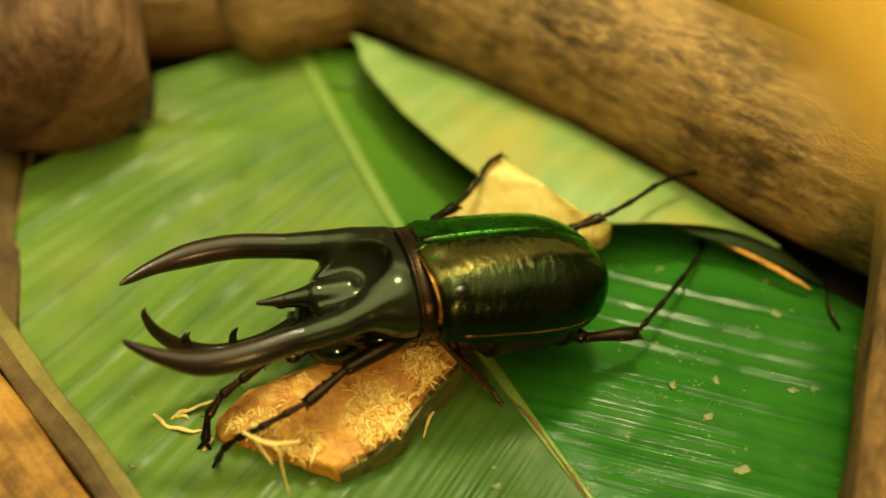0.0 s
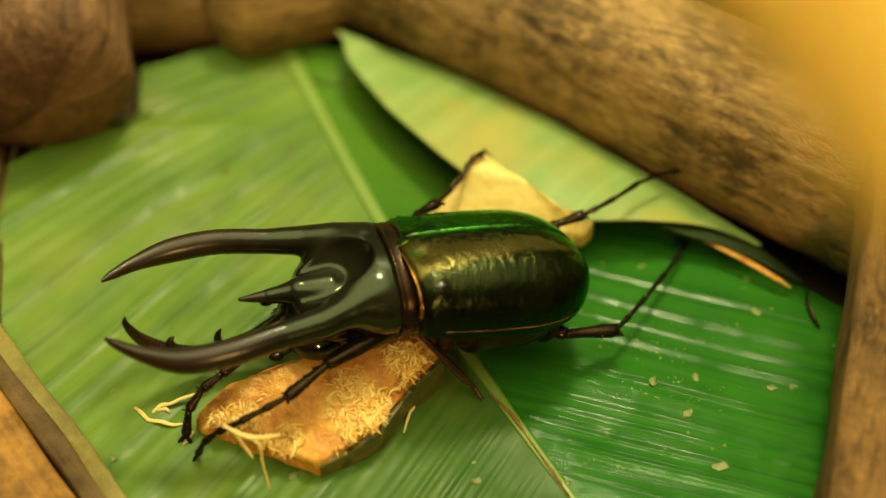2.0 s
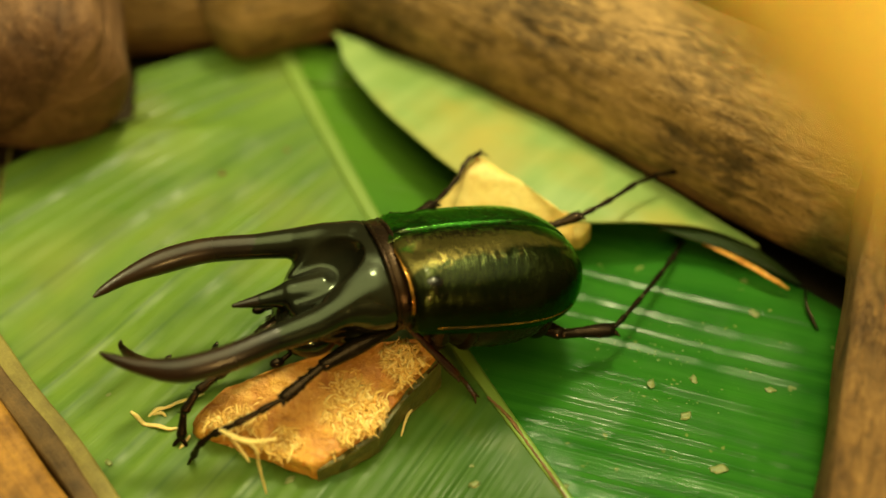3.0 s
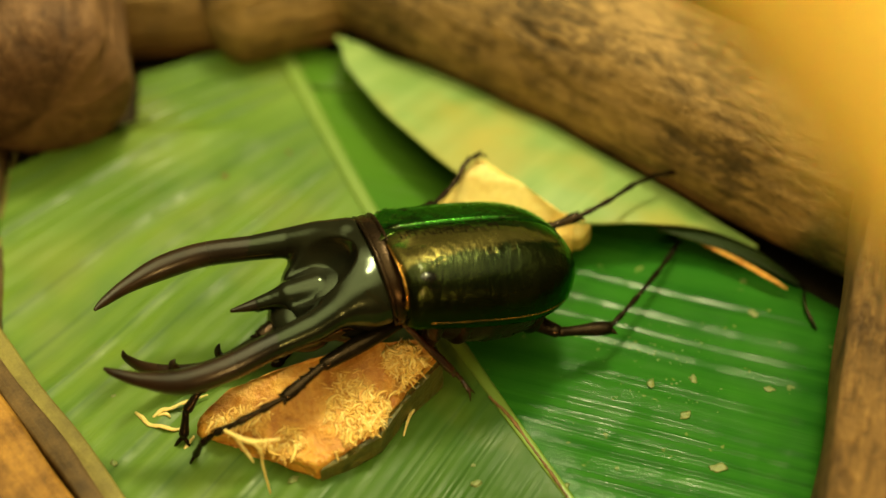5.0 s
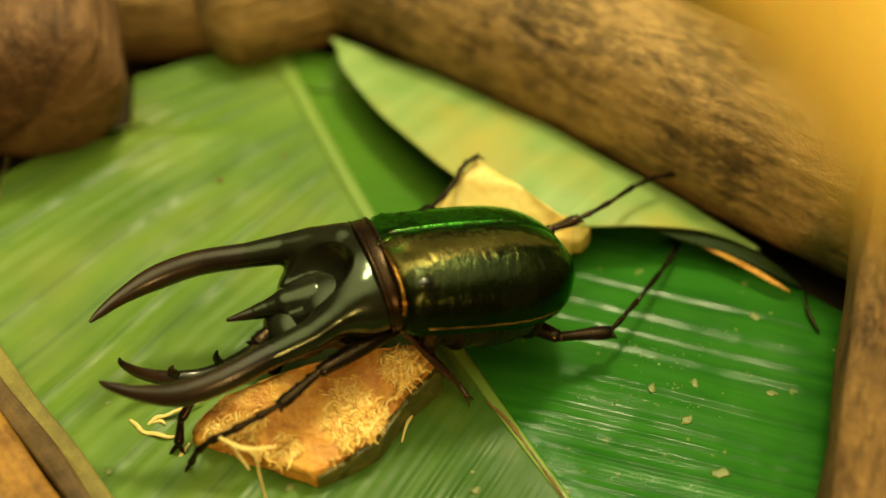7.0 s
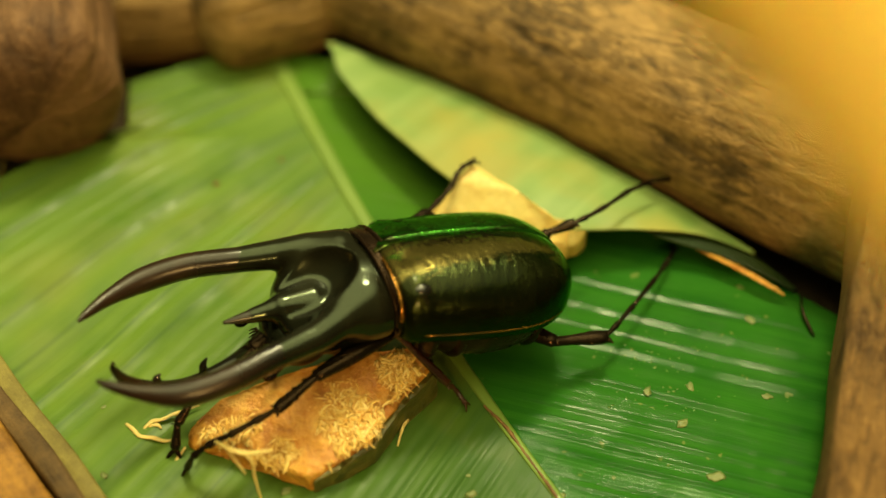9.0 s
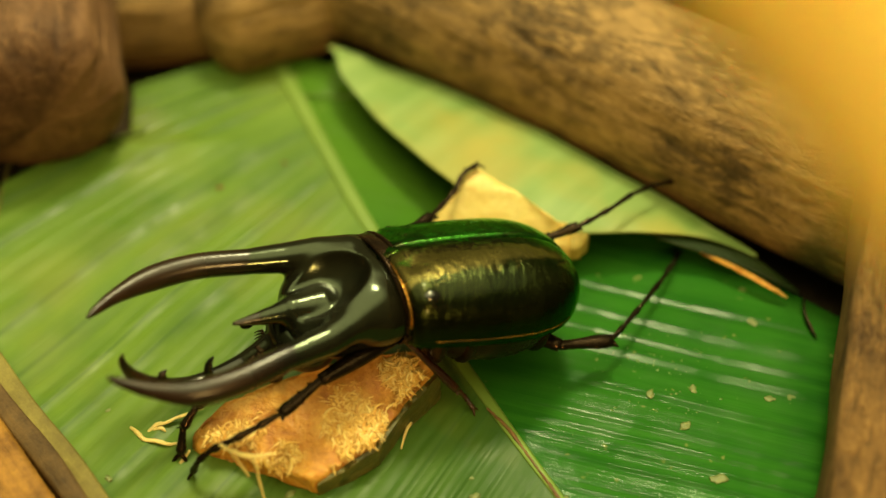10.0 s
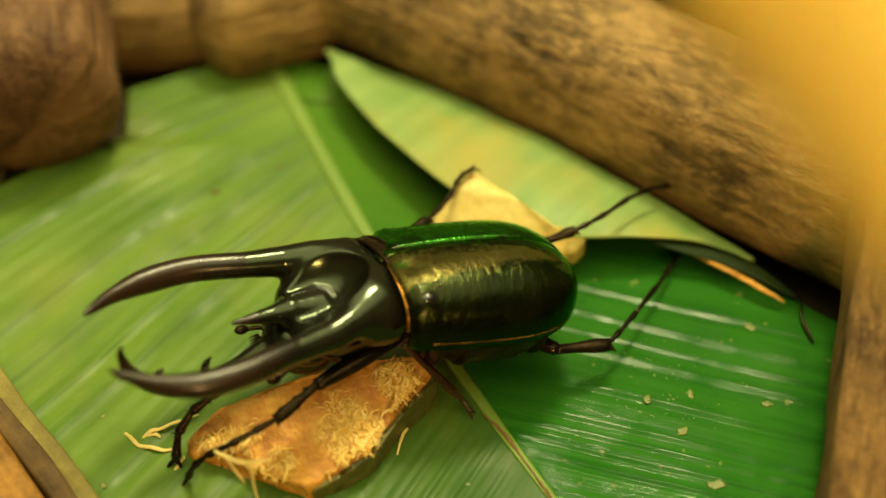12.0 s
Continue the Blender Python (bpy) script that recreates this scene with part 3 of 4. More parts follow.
def build_cane():
    cane = tagged(new("bamboo_cane"), "smooth yellow bamboo cane leaning over the leaf", "cane")
    a, b = Vector((0.0238, -0.1147, 0.1590)), Vector((0.2000, -0.2772, -0.0035))
    way = (b - a).normalized()
    for k, (u, v) in enumerate(((0.0, 0.30), (0.30, 1.0))):
        p, q = a + (b - a) * u, a + (b - a) * v
        bm = bmesh.new()
        tube(bm, [(*p, 0.0092), (*(p * 0.94 + q * 0.06), 0.0087), (*((p + q) / 2), 0.0085), (*(p * 0.06 + q * 0.94), 0.0087), (*q, 0.0092)], 40, 8)
        part("internode", bm, M_BAMBOO, cane)
    bm = bmesh.new()
    n = a + (b - a) * 0.30
    tube(bm, [(*(n - way * 0.0012), 0.0092), (*n, 0.0098), (*(n + way * 0.0012), 0.0092)], 40, 4)
    part("node", bm, M_BAMBOO, cane)


build_cane()


# ---- the food ----
def lump(name, corners, height, material, parent=None, label="", rough=0.0010, bevel=0.0022, base=0.0):
    """A chunk with the given outline (counter-clockwise), bevelled and torn."""
    bm = bmesh.new()
    low = [bm.verts.new((x, y, base)) for x, y, z in corners]
    top = [bm.verts.new((x, y, z)) for x, y, z in corners]
    n = len(corners)
    bm.faces.new(low[::-1])
    bm.faces.new(top)
    for k in range(n):
        bm.faces.new((low[k], low[(k + 1) % n], top[(k + 1) % n], top[k]))
    bmesh.ops.bevel(bm, geom=list(bm.edges), offset=bevel, segments=3, affect="EDGES", profile=0.6)
    bmesh.ops.triangulate(bm, faces=bm.faces)
    for _ in range(4):
        long = [e for e in bm.edges if e.calc_length() > 0.0016]
        if not long:
            break
        bmesh.ops.subdivide_edges(bm, edges=long, cuts=1)
        bmesh.ops.triangulate(bm, faces=[f for f in bm.faces if len(f.verts) > 3])
    bm.normal_update()
    for v in bm.verts:
        d = noise.noise(v.co * 190) * 0.6 + noise.noise(v.co * 520) * 0.5
        v.co += v.normal * d * rough
    return part(name, bm, material, parent, label)


def inside(p, outline):
    """Whether a point lies within an outline, by counting crossings."""
    hit = False
    for a, b in zip(outline, outline[1:] + outline[:1]):
        if (a[1] > p.y) != (b[1] > p.y) and p.x < a[0] + (p.y - a[1]) * (b[0] - a[0]) / (b[1] - a[1]):
            hit = not hit
    return hit


def flakes(bm, count, box, z, seed, outline):
    """Short torn shreds that stand up in clumps from the gnawed face."""
    rnd = random.Random(seed)
    a, b, c = box
    axis = math.atan2((b - a).y, (b - a).x)
    made = 0
    while made < count:
        p = a + (b - a) * rnd.random() + (c - a) * rnd.random()
        made += 1
        if noise.noise(Vector((p.x * 130, p.y * 130, seed))) + 0.5 * noise.noise(Vector((p.x * 420, p.y * 420, seed))) < 0.02 or not inside(p, outline):
            continue
        ang = axis + rnd.gauss(1.2, 1.2)
        ln = 0.0008 + 0.0042 * rnd.random() ** 2.0
        d = Vector((math.cos(ang), math.sin(ang), 0)) * ln
        r = rnd.uniform(0.00008, 0.00030)
        h = z(p) + rnd.uniform(0.0, 0.0010)
        m = p + Vector((rnd.gauss(0, 1), rnd.gauss(0, 1), 0)) * ln * 0.12
        e = p + d * 0.5
        o = p - d * 0.5
        tube(bm, [(o.x, o.y, h - 0.0004, r * 0.3), (m.x, m.y, h + rnd.uniform(0.0, 0.0004), r * 1.3), (e.x, e.y, h + rnd.uniform(-0.0006, 0.0007), r * 0.15)], 6, 4, 0.45, rough=0.9)


def build_chunk():
    chunk = tagged(new("cane_chunk"), "split sugar cane chunk with torn amber pulp, gnawed by the beetle", "food")
    a, b = Vector((-0.0368, -0.0501, 0.0130)), Vector((0.0018, -0.0305, 0.0130))
    outline = [(-0.0448, -0.0408, 0.0040), (-0.0432, -0.0421, 0.0025), (-0.0378, -0.0430, 0.0030), (-0.0294, -0.0477, 0.0058), (-0.0199, -0.0519, 0.0060),
               (-0.0154, -0.0490, 0.0062), (-0.0089, -0.0444, 0.0070), (-0.0049, -0.0374, 0.0085), (0.0032, -0.0282, 0.0095), (0.0016, -0.0251, 0.0120),
               (-0.0118, -0.0273, 0.0130), (-0.0270, -0.0322, 0.0115), (-0.0381, -0.0350, 0.0085), (-0.0432, -0.0393, 0.0055)]
    fitted = np.linalg.lstsq(np.array([(x, y, 1.0) for x, y, z in outline]), np.array([z for x, y, z in outline]), rcond=None)[0]
    face = lambda p: float(fitted[0] * p.x + fitted[1] * p.y + fitted[2])
    lump("pulp", outline, 0.013, M_PULP, chunk, "torn amber pulp", rough=0.0008, bevel=0.0008, base=0.0008)
    # the rind wraps the long side only
    under = [(-0.0195, -0.0522, 0.0046), (-0.0148, -0.0499, 0.0052), (-0.0079, -0.0450, 0.0060), (-0.0039, -0.0380, 0.0074), (0.0042, -0.0288, 0.0084), (0.0026, -0.0249, 0.0100), (-0.0050, -0.0300, 0.0070), (-0.0140, -0.0420, 0.0050)]
    lump("rind", under, 0.006, M_RIND, chunk, "dark green-brown rind", rough=0.0003, bevel=0.0004, base=0.0005)
    bm = bmesh.new()
    flakes(bm, 11000, (Vector((-0.0416, -0.0418, 0.0080)), Vector((0.0007, -0.0253, 0.0120)), Vector((-0.0198, -0.0528, 0.0070))), face, 5, outline)
    tagged(part("torn_pulp", bm, M_SHRED, chunk, "pale torn fibres"), kind="stuff")
    for name, pts in (("fibre", [(*(-0.0356, -0.0502, 0.0140), 0.0003), (*(-0.0305, -0.0519, 0.0120), 0.00035), (*(-0.0297, -0.0535, 0.0080), 0.00025), (*(-0.0287, -0.0554, 0.0020), 0.0002)]),
                      ("fibre", [(*(-0.0367, -0.0496, 0.0140), 0.00035), (*(-0.0318, -0.0521, 0.0140), 0.0005), (*(-0.0263, -0.0513, 0.0135), 0.0003)]),
                      ("fibre", [(*(-0.0346, -0.0507, 0.0130), 0.00035), (*(-0.0328, -0.0517, 0.0100), 0.00035), (*(-0.0316, -0.0525, 0.0080), 0.0002)])):
        bm = bmesh.new()
        tube(bm, pts, 7, 6, 0.6, rough=0.3)
        part(name, bm, M_FIBRE, chunk)
    return chunk


build_chunk()


def build_wedge():
    wedge = tagged(new("fruit_wedge"), "pale yellow fruit wedge with torn flesh", "food")
    lump("flesh", [(-0.0011, 0.0092, 0.0100), (0.0126, 0.0062, 0.0060), (0.0329, 0.0058, 0.0090), (0.0330, 0.0082, 0.0130), (0.0220, 0.0165, 0.0160), (0.0138, 0.0233, 0.0175), (0.0119, 0.0237, 0.0175), (0.0083, 0.0191, 0.0170)], 0.01, M_PEEL, wedge, "smooth pale yellow flesh", rough=0.00035, bevel=0.0010, base=0.0035)
    lump("peel", [(0.0268, 0.0059, 0.0080), (0.0351, 0.0070, 0.0080), (0.0374, 0.0096, 0.0100), (0.0351, 0.0105, 0.0115), (0.0307, 0.0122, 0.0120)], 0.01, M_RIND_PALE, wedge, "olive-yellow peel", rough=0.0003, bevel=0.0006, base=0.0045)


build_wedge()


def build_litter():
    # torn fibres lying on the leaf
    for pts in ([(*(-0.0576, -0.0357, 0.0012), 0.0003), (*(-0.0559, -0.0374, 0.0015), 0.0005), (*(-0.0543, -0.0390, 0.0015), 0.0004), (*(-0.0518, -0.0394, 0.0015), 0.0005), (*(-0.0495, -0.0402, 0.0015), 0.0004), (*(-0.0474, -0.0397, 0.0012), 0.0003)],
                [(*(-0.0539, -0.0369, 0.0012), 0.0003), (*(-0.0524, -0.0355, 0.0015), 0.0005), (*(-0.0504, -0.0353, 0.0020), 0.0004), (*(-0.0481, -0.0339, 0.0020), 0.0004), (*(-0.0436, -0.0319, 0.0020), 0.0002)],
                [(*(-0.0530, -0.0364, 0.0012), 0.0003), (*(-0.0514, -0.0363, 0.0015), 0.0004), (*(-0.0505, -0.0369, 0.0012), 0.0002)],
                [(*(-0.0467, -0.0448, 0.0012), 0.0003), (*(-0.0459, -0.0437, 0.0015), 0.0004), (*(-0.0447, -0.0429, 0.0030), 0.0003)],
                [(*(-0.0038, -0.0413, 0.0010), 0.0002), (*(-0.0031, -0.0386, 0.0020), 0.0003), (*(-0.0021, -0.0356, 0.0020), 0.0005)]):
        bm = bmesh.new()
        tube(bm, pts, 7, 6, 0.55, rough=0.35)
        tagged(part("fibre_strand", bm, M_FIBRE), "pale torn plant fibre lying on the leaf", "plant fibre", "torn fibres")
    rnd = random.Random(3)
    for x, y, r in ((0.0573, -0.0487) + (0.0017,), (0.0528, -0.0363) + (0.0014,), (0.0103, -0.0525) + (0.0012,), (0.0714, -0.0087) + (0.0013,), (0.0558, -0.0268) + (0.0011,),
                    (0.0711, -0.0293) + (0.0011,), (0.0097, -0.0480) + (0.0006,), (0.0275, -0.0528) + (0.0008,), (-0.0596, -0.0482) + (0.0009,), (0.0468, -0.0283) + (0.0011,), (-0.0247, -0.0515) + (0.0012,), (-0.0630, -0.0312) + (0.0006,)):
        bm = bmesh.new()
        bmesh.ops.create_icosphere(bm, subdivisions=3, radius=1.0)
        seed = rnd.uniform(0, 90)
        turn = rnd.uniform(0, 6.3)
        for v in bm.verts:
            k = 1 + 0.5 * noise.noise(v.co * 1.3 + Vector((seed, 0, 0))) + 0.25 * noise.noise(v.co * 3.5 + Vector((0, seed, 0)))
            v.co = Matrix.Rotation(turn, 3, "Z") @ Vector((v.co.x * r * k * 0.95, v.co.y * r * k * 0.6, v.co.z * r * k * 0.14))
        ob = part("crumb", bm, M_CRUMB)
        ob.location = (x, y, leaf_top(x, y) + r * 0.1)
        tagged(ob, "pale crumb of chewed pulp on the leaf", "crumb", "crumbs on the leaf")


build_litter()


def build_bits():
    """Small brown flecks on the dry half of the leaf."""
    rnd = random.Random(8)
    for x, y, r in ((-0.0482, 0.0349) + (0.0008,), (-0.0336, 0.0445) + (0.0007,), (-0.0273, 0.0451) + (0.0004,)):
        bm = bmesh.new()
        bmesh.ops.create_icosphere(bm, subdivisions=2, radius=1.0)
        off = rnd.uniform(0, 50)
        for v in bm.verts:
            k = 1 + 0.6 * noise.noise(v.co * 1.6 + Vector((off, 0, 0)))
            v.co = Vector((v.co.x * r * k, v.co.y * r * k * 0.8, v.co.z * r * k * 0.3))
        ob = part("leaf_bit", bm, M_BIT)
        ob.location = (x, y, leaf_top(x, y) + r * 0.1)
        tagged(ob, "small dry brown fleck lying on the leaf", "debris", "brown flecks")


build_bits()


def build_specks():
    """Dried juice and tiny bits stuck to the wet side of the leaf."""
    rnd = random.Random(11)
    bm = bmesh.new()
    a, b = Vector((*(0.0397, -0.0085), 0)), Vector((*(0.0622, -0.0329), 0))
    for _ in range(90):
        k = rnd.choice((0.1, 0.35, 0.55, 0.6, 0.8))
        x = a.x + (b.x - a.x) * (k + rnd.gauss(0, 0.16))
        y = a.y + (b.y - a.y) * (rnd.choice((0.3, 0.5, 0.85)) + rnd.gauss(0, 0.13))
        r = rnd.uniform(0.00006, 0.00026)
        bmesh.ops.create_icosphere(bm, subdivisions=1, radius=1.0, matrix=Matrix.Translation((x, y, leaf_top(x, y))) @ Matrix.Rotation(rnd.uniform(0, 6), 4, "Z") @ Matrix.Diagonal((r * rnd.uniform(0.8, 3.0), r * rnd.uniform(0.6, 1.6), r * 0.10, 1)))
    tagged(part("dried_juice", bm, M_SPECK), "tiny pale specks of dried juice on the leaf", "residue", kind="stuff")


build_specks()


# ---- the beetle ----
ROOT0 = pose(-0.0059, -0.0182, 0.0225, 0.0000, -7.0000, 190.0000)
HULL = ROOT0.inverted() @ pose(-0.00424, -0.02002, 0.02216, 14.9, -10.5, 196.8)  # the hind body leans with its right side low
beetle = tagged(new("rhinoceros_beetle"), "large black rhinoceros beetle with long curved horns and olive-green wing cases", "beetle")
beetle.matrix_world = ROOT0


def cmr(*rows):
    return [tuple(v * CM for v in r) for r in rows]


def wing_case(side):
    """One half of the domed back; side is 1 for the beetle's left."""
    nu, nv = 64, 34
    L = 4.10

    def at(i, j):
        t = (i / nu) ** 0.9
        x = 0.22 - L * t
        full = 1.58 + 0.10 * math.sin(min(1.0, t / 0.5) * math.pi / 2)
        tail = max(0.0, (t - 0.50) / 0.50)
        shape = max(0.0, 1 - tail ** 2.7) ** 0.5
        nose = min(1.0, 0.93 + t * 2.0)
        wide = full * shape * nose
        high = (0.96 + 0.10 * math.sin(min(1.0, t / 0.45) * math.pi / 2)) * max(0.0, 1 - tail ** 2.9) ** 0.55 * min(1.0, 0.86 + t * 2.0)
        a = radians(90 - 112 * (j / nv))
        c, s = math.cos(a), math.sin(a)
        y = wide * abs(c) ** 0.80 * (1 if c > 0 else -1)
        z = high * (abs(s) ** 0.84) * (1 if s > 0 else -1)
        z -= 0.022 * math.exp(-(y / 0.04) ** 2)
        hump = 0.055 * math.exp(-((x + 0.10) / 0.18) ** 2 - ((math.degrees(a) - 33) / 15) ** 2)
        y, z = y + hump * 0.8, z + hump * 0.6
        z -= 0.07 * math.exp(-((x + 0.10) / 0.14) ** 2 - ((y - 0.62) / 0.26) ** 2)
        x -= 0.13 * (y / 1.5) ** 2 * max(0.0, 1 - 2 * t)
        return (x * CM, side * max(y, 0.006) * CM, z * CM)
    bm = bmesh.new()
    sheet(bm, at, nu, nv)
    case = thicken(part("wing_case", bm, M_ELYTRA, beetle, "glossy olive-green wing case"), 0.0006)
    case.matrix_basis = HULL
    edge = [at(0, j) for j in range(3, nv - 4, 3)]
    bm = bmesh.new()
    tube(bm, [(x + 0.0001, y, z, 0.00020 + 0.00007 * max(0, n - 5)) for n, (x, y, z) in enumerate(edge)], 10, 3, rough=0.35)
    part("margin", bm, M_BEAD, case, "shiny gilt front margin")
    if side > 0:
        kx, ky, kz = at(5, 17)
        bm = bmesh.new()
        ball(bm, (kx, ky - 0.0009, kz - 0.0008), (0.0022, 0.0014, 0.0016), 24, 16)
        part("shoulder", bm, M_EYE, case, "polished black shoulder knob")
    rnd = random.Random(21 + side)
    bm = bmesh.new()
    for _ in range(50):
        i0, j0 = 2 + int(abs(rnd.gauss(0, 9))), int(rnd.uniform(2, 22))
        o, q = Vector(at(i0, j0)), Vector(at(i0 + 2, j0 + rnd.choice((-1, 0, 1))))
        d = (q - o).normalized() * rnd.uniform(0.0006, 0.0013)
        lift = Vector((0, side * 0.4, 0.9)) * rnd.uniform(0.0001, 0.0003)
        tube(bm, [(*o, 0.00005), (*(o + d * 0.5 + lift), 0.00005), (*(o + d + lift * 1.5), 0.00001)], 5, 2)
    for _ in range(150 if side > 0 else 0):
        i0, j0 = int(rnd.uniform(3, 34)), int(rnd.uniform(0, 3))
        o, q = Vector(at(i0, j0)), Vector(at(i0 + rnd.choice((0, 1)), j0 + 4))
        d = (q - o).normalized() * rnd.uniform(0.0008, 0.0022)
        lift = Vector((0, 0.2, 0.9)) * rnd.uniform(0.0001, 0.0002)
        tube(bm, [(*o, 0.00008), (*(o + d * 0.5 + lift), 0.00008), (*(o + d + lift), 0.00002)], 5, 2)
    tagged(part("bristle_fringe", bm, M_LEG, case, "fine dark bristles"), kind="stuff")
    low = [at(i, nv - 3) for i in range(6, nu - 4, 6)]
    bm = bmesh.new()
    tube(bm, [(x, y, z, 0.00013) for x, y, z in low], 8, 3)
    part("margin", bm, M_BEAD, case)
    return case


def remeshed(ob, voxel, smooth=8):
    r = ob.modifiers.new("skin", "REMESH")
    r.mode, r.voxel_size, r.use_smooth_shade = "VOXEL", voxel, True
    s = ob.modifiers.new("soft", "SMOOTH")
    s.iterations, s.factor = smooth, 0.5
    return ob


def build_body():
    wing_case(1)
    wing_case(-1)
    bm = bmesh.new()
    ball(bm, (-1.85 * CM, 0, -0.42 * CM), (1.85 * CM, 1.46 * CM, 1.06 * CM), 40, 20)
    for k in range(5):  # the plates of the belly show as shallow rolls
        ball(bm, ((-0.7 - 0.55 * k) * CM, 0, -0.46 * CM), (0.30 * CM, (1.50 - 0.10 * abs(k - 1.5)) * CM, 1.04 * CM), 40, 16)
    part("abdomen", bm, M_BROWN, beetle, "dark reddish-brown underside").matrix_basis = HULL
    bm = bmesh.new()
    ball(bm, (0.70 * CM, 0.1 * CM, -0.72 * CM), (1.0 * CM, 1.16 * CM, 0.62 * CM), 36, 20)
    ball(bm, (1.55 * CM, 0.42 * CM, -1.02 * CM), (0.70 * CM, 0.80 * CM, 0.50 * CM), 36, 20)
    part("breast", bm, M_PRON, beetle, "black breast plate")
    bm = bmesh.new()
    tube(bm, cmr((0.30, 0.0, 0.80, 0.18), (0.08, 0.0, 0.900, 0.13), (-0.14, 0.0, 0.965, 0.02)), 14, 6, 0.15)
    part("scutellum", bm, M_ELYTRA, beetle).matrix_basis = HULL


build_body()


# signed distances in centimetres, over arrays of points
def egg(p, centre, radii, roll=0.0):
    q = p - np.array(centre)
    c, w = math.cos(radians(roll)), math.sin(radians(roll))
    q = np.stack([q[..., 0], c * q[..., 1] + w * q[..., 2], -w * q[..., 1] + c * q[..., 2]], -1)
    r = np.array(radii)
    k = np.linalg.norm(q / r, axis=-1)
    return k * (k - 1) / np.maximum(np.linalg.norm(q / r ** 2, axis=-1), 1e-6)


def rod(p, rows):
    best = None
    for a, b in zip(rows, rows[1:]):
        o, e = np.array(a[:3]), np.array(b[:3]) - np.array(a[:3])
        k = np.clip(((p - o) @ e) / (e @ e), 0, 1)
        d = np.linalg.norm(p - o - k[..., None] * e, axis=-1) - (a[3] + (b[3] - a[3]) * k)
        best = d if best is None else np.minimum(best, d)
    return best


def blend(a, b, k):
    h = np.clip(0.5 + 0.5 * (b - a) / k, 0, 1)
    return b + (a - b) * h - k * h * (1 - h)


def cut(a, b, k):
    return -blend(-a, b, k)


def skin(shape, low, high, step):
    """The surface where shape(points) is nought, as a bmesh in metres, one vertex in each cell that it crosses."""
    axes = [np.arange(a, b, step) for a, b in zip(low, high)]
    f = shape(np.stack(np.meshgrid(*axes, indexing="ij"), -1))
    n = [len(a) - 1 for a in axes]
    corner = lambda i, j, k: f[i:n[0] + i, j:n[1] + j, k:n[2] + k]
    total, count = np.zeros((*n, 3)), np.zeros(n)
    for ax in range(3):
        for u in (0, 1):
            for v in (0, 1):
                o = [u, v]
                o.insert(ax, 0)
                e = list(o)
                e[ax] = 1
                a, b = corner(*o), corner(*e)
                on = (a < 0) != (b < 0)
                k = np.where(on, a / np.where(on, a - b, 1), 0)
                place = np.zeros((*n, 3)) + np.array(o, float)
                place[..., ax] += k
                total += place * on[..., None]
                count += on
    used = count > 0
    index = np.cumsum(used.ravel()).reshape(n) - 1
    cells = np.argwhere(used)
    places = (np.array(low) + (cells + total[used] / count[used][:, None]) * step) * CM
    bm = bmesh.new()
    verts = [bm.verts.new(q) for q in places]
    for ax in range(3):
        a1, a2 = [k for k in range(3) if k != ax]
        here = f < 0
        change = np.diff(here.astype(int), axis=ax) != 0
        for c in np.argwhere(change):
            if c[a1] < 1 or c[a2] < 1 or c[a1] >= n[a1] or c[a2] >= n[a2]:
                continue
            quad = []
            for d1, d2 in ((0, 0), (1, 0), (1, 1), (0, 1)):
                q = list(c)
                q[a1] -= d1
                q[a2] -= d2
                quad.append(verts[index[tuple(q)]])
            bm.faces.new(quad)
    return bm


def pronotum_shape(p):
    """A domed shield, hollowed in front between two ridges that run out into the horns."""
    d = egg(p, (0.42, 0.0, -0.15), (1.30, 1.36, 0.88), 10)
    d = blend(d, egg(p, (1.30, 0.0, -0.42), (0.80, 1.12, 0.56)), 0.25)
    for w in (1, -1):
        d = blend(d, rod(p, [(0.5, w * 0.72, 0.28, 0.36), (1.05, w * 0.96, 0.18, 0.34), (1.6, w * 1.12, 0.08, 0.31), (2.45, w * 1.27, 0.06, 0.25)]), 0.22)
    d = cut(d, egg(p, (1.85, 0.0, 0.84), (1.42, 0.86, 1.04)), 0.05)
    d = blend(d, rod(p, [(1.35, 0, -0.30, 0.44), (1.9, 0, -0.20, 0.31), (2.3, 0, -0.18, 0.18), (2.5, 0, -0.185, 0.15)]), 0.16)
    d = cut(d, rod(p, [(0.50, 0.05, 0.94, 0.10), (0.92, 0.46, 0.80, 0.07), (1.30, 0.84, 0.52, 0.05)]), 0.04)
    return d


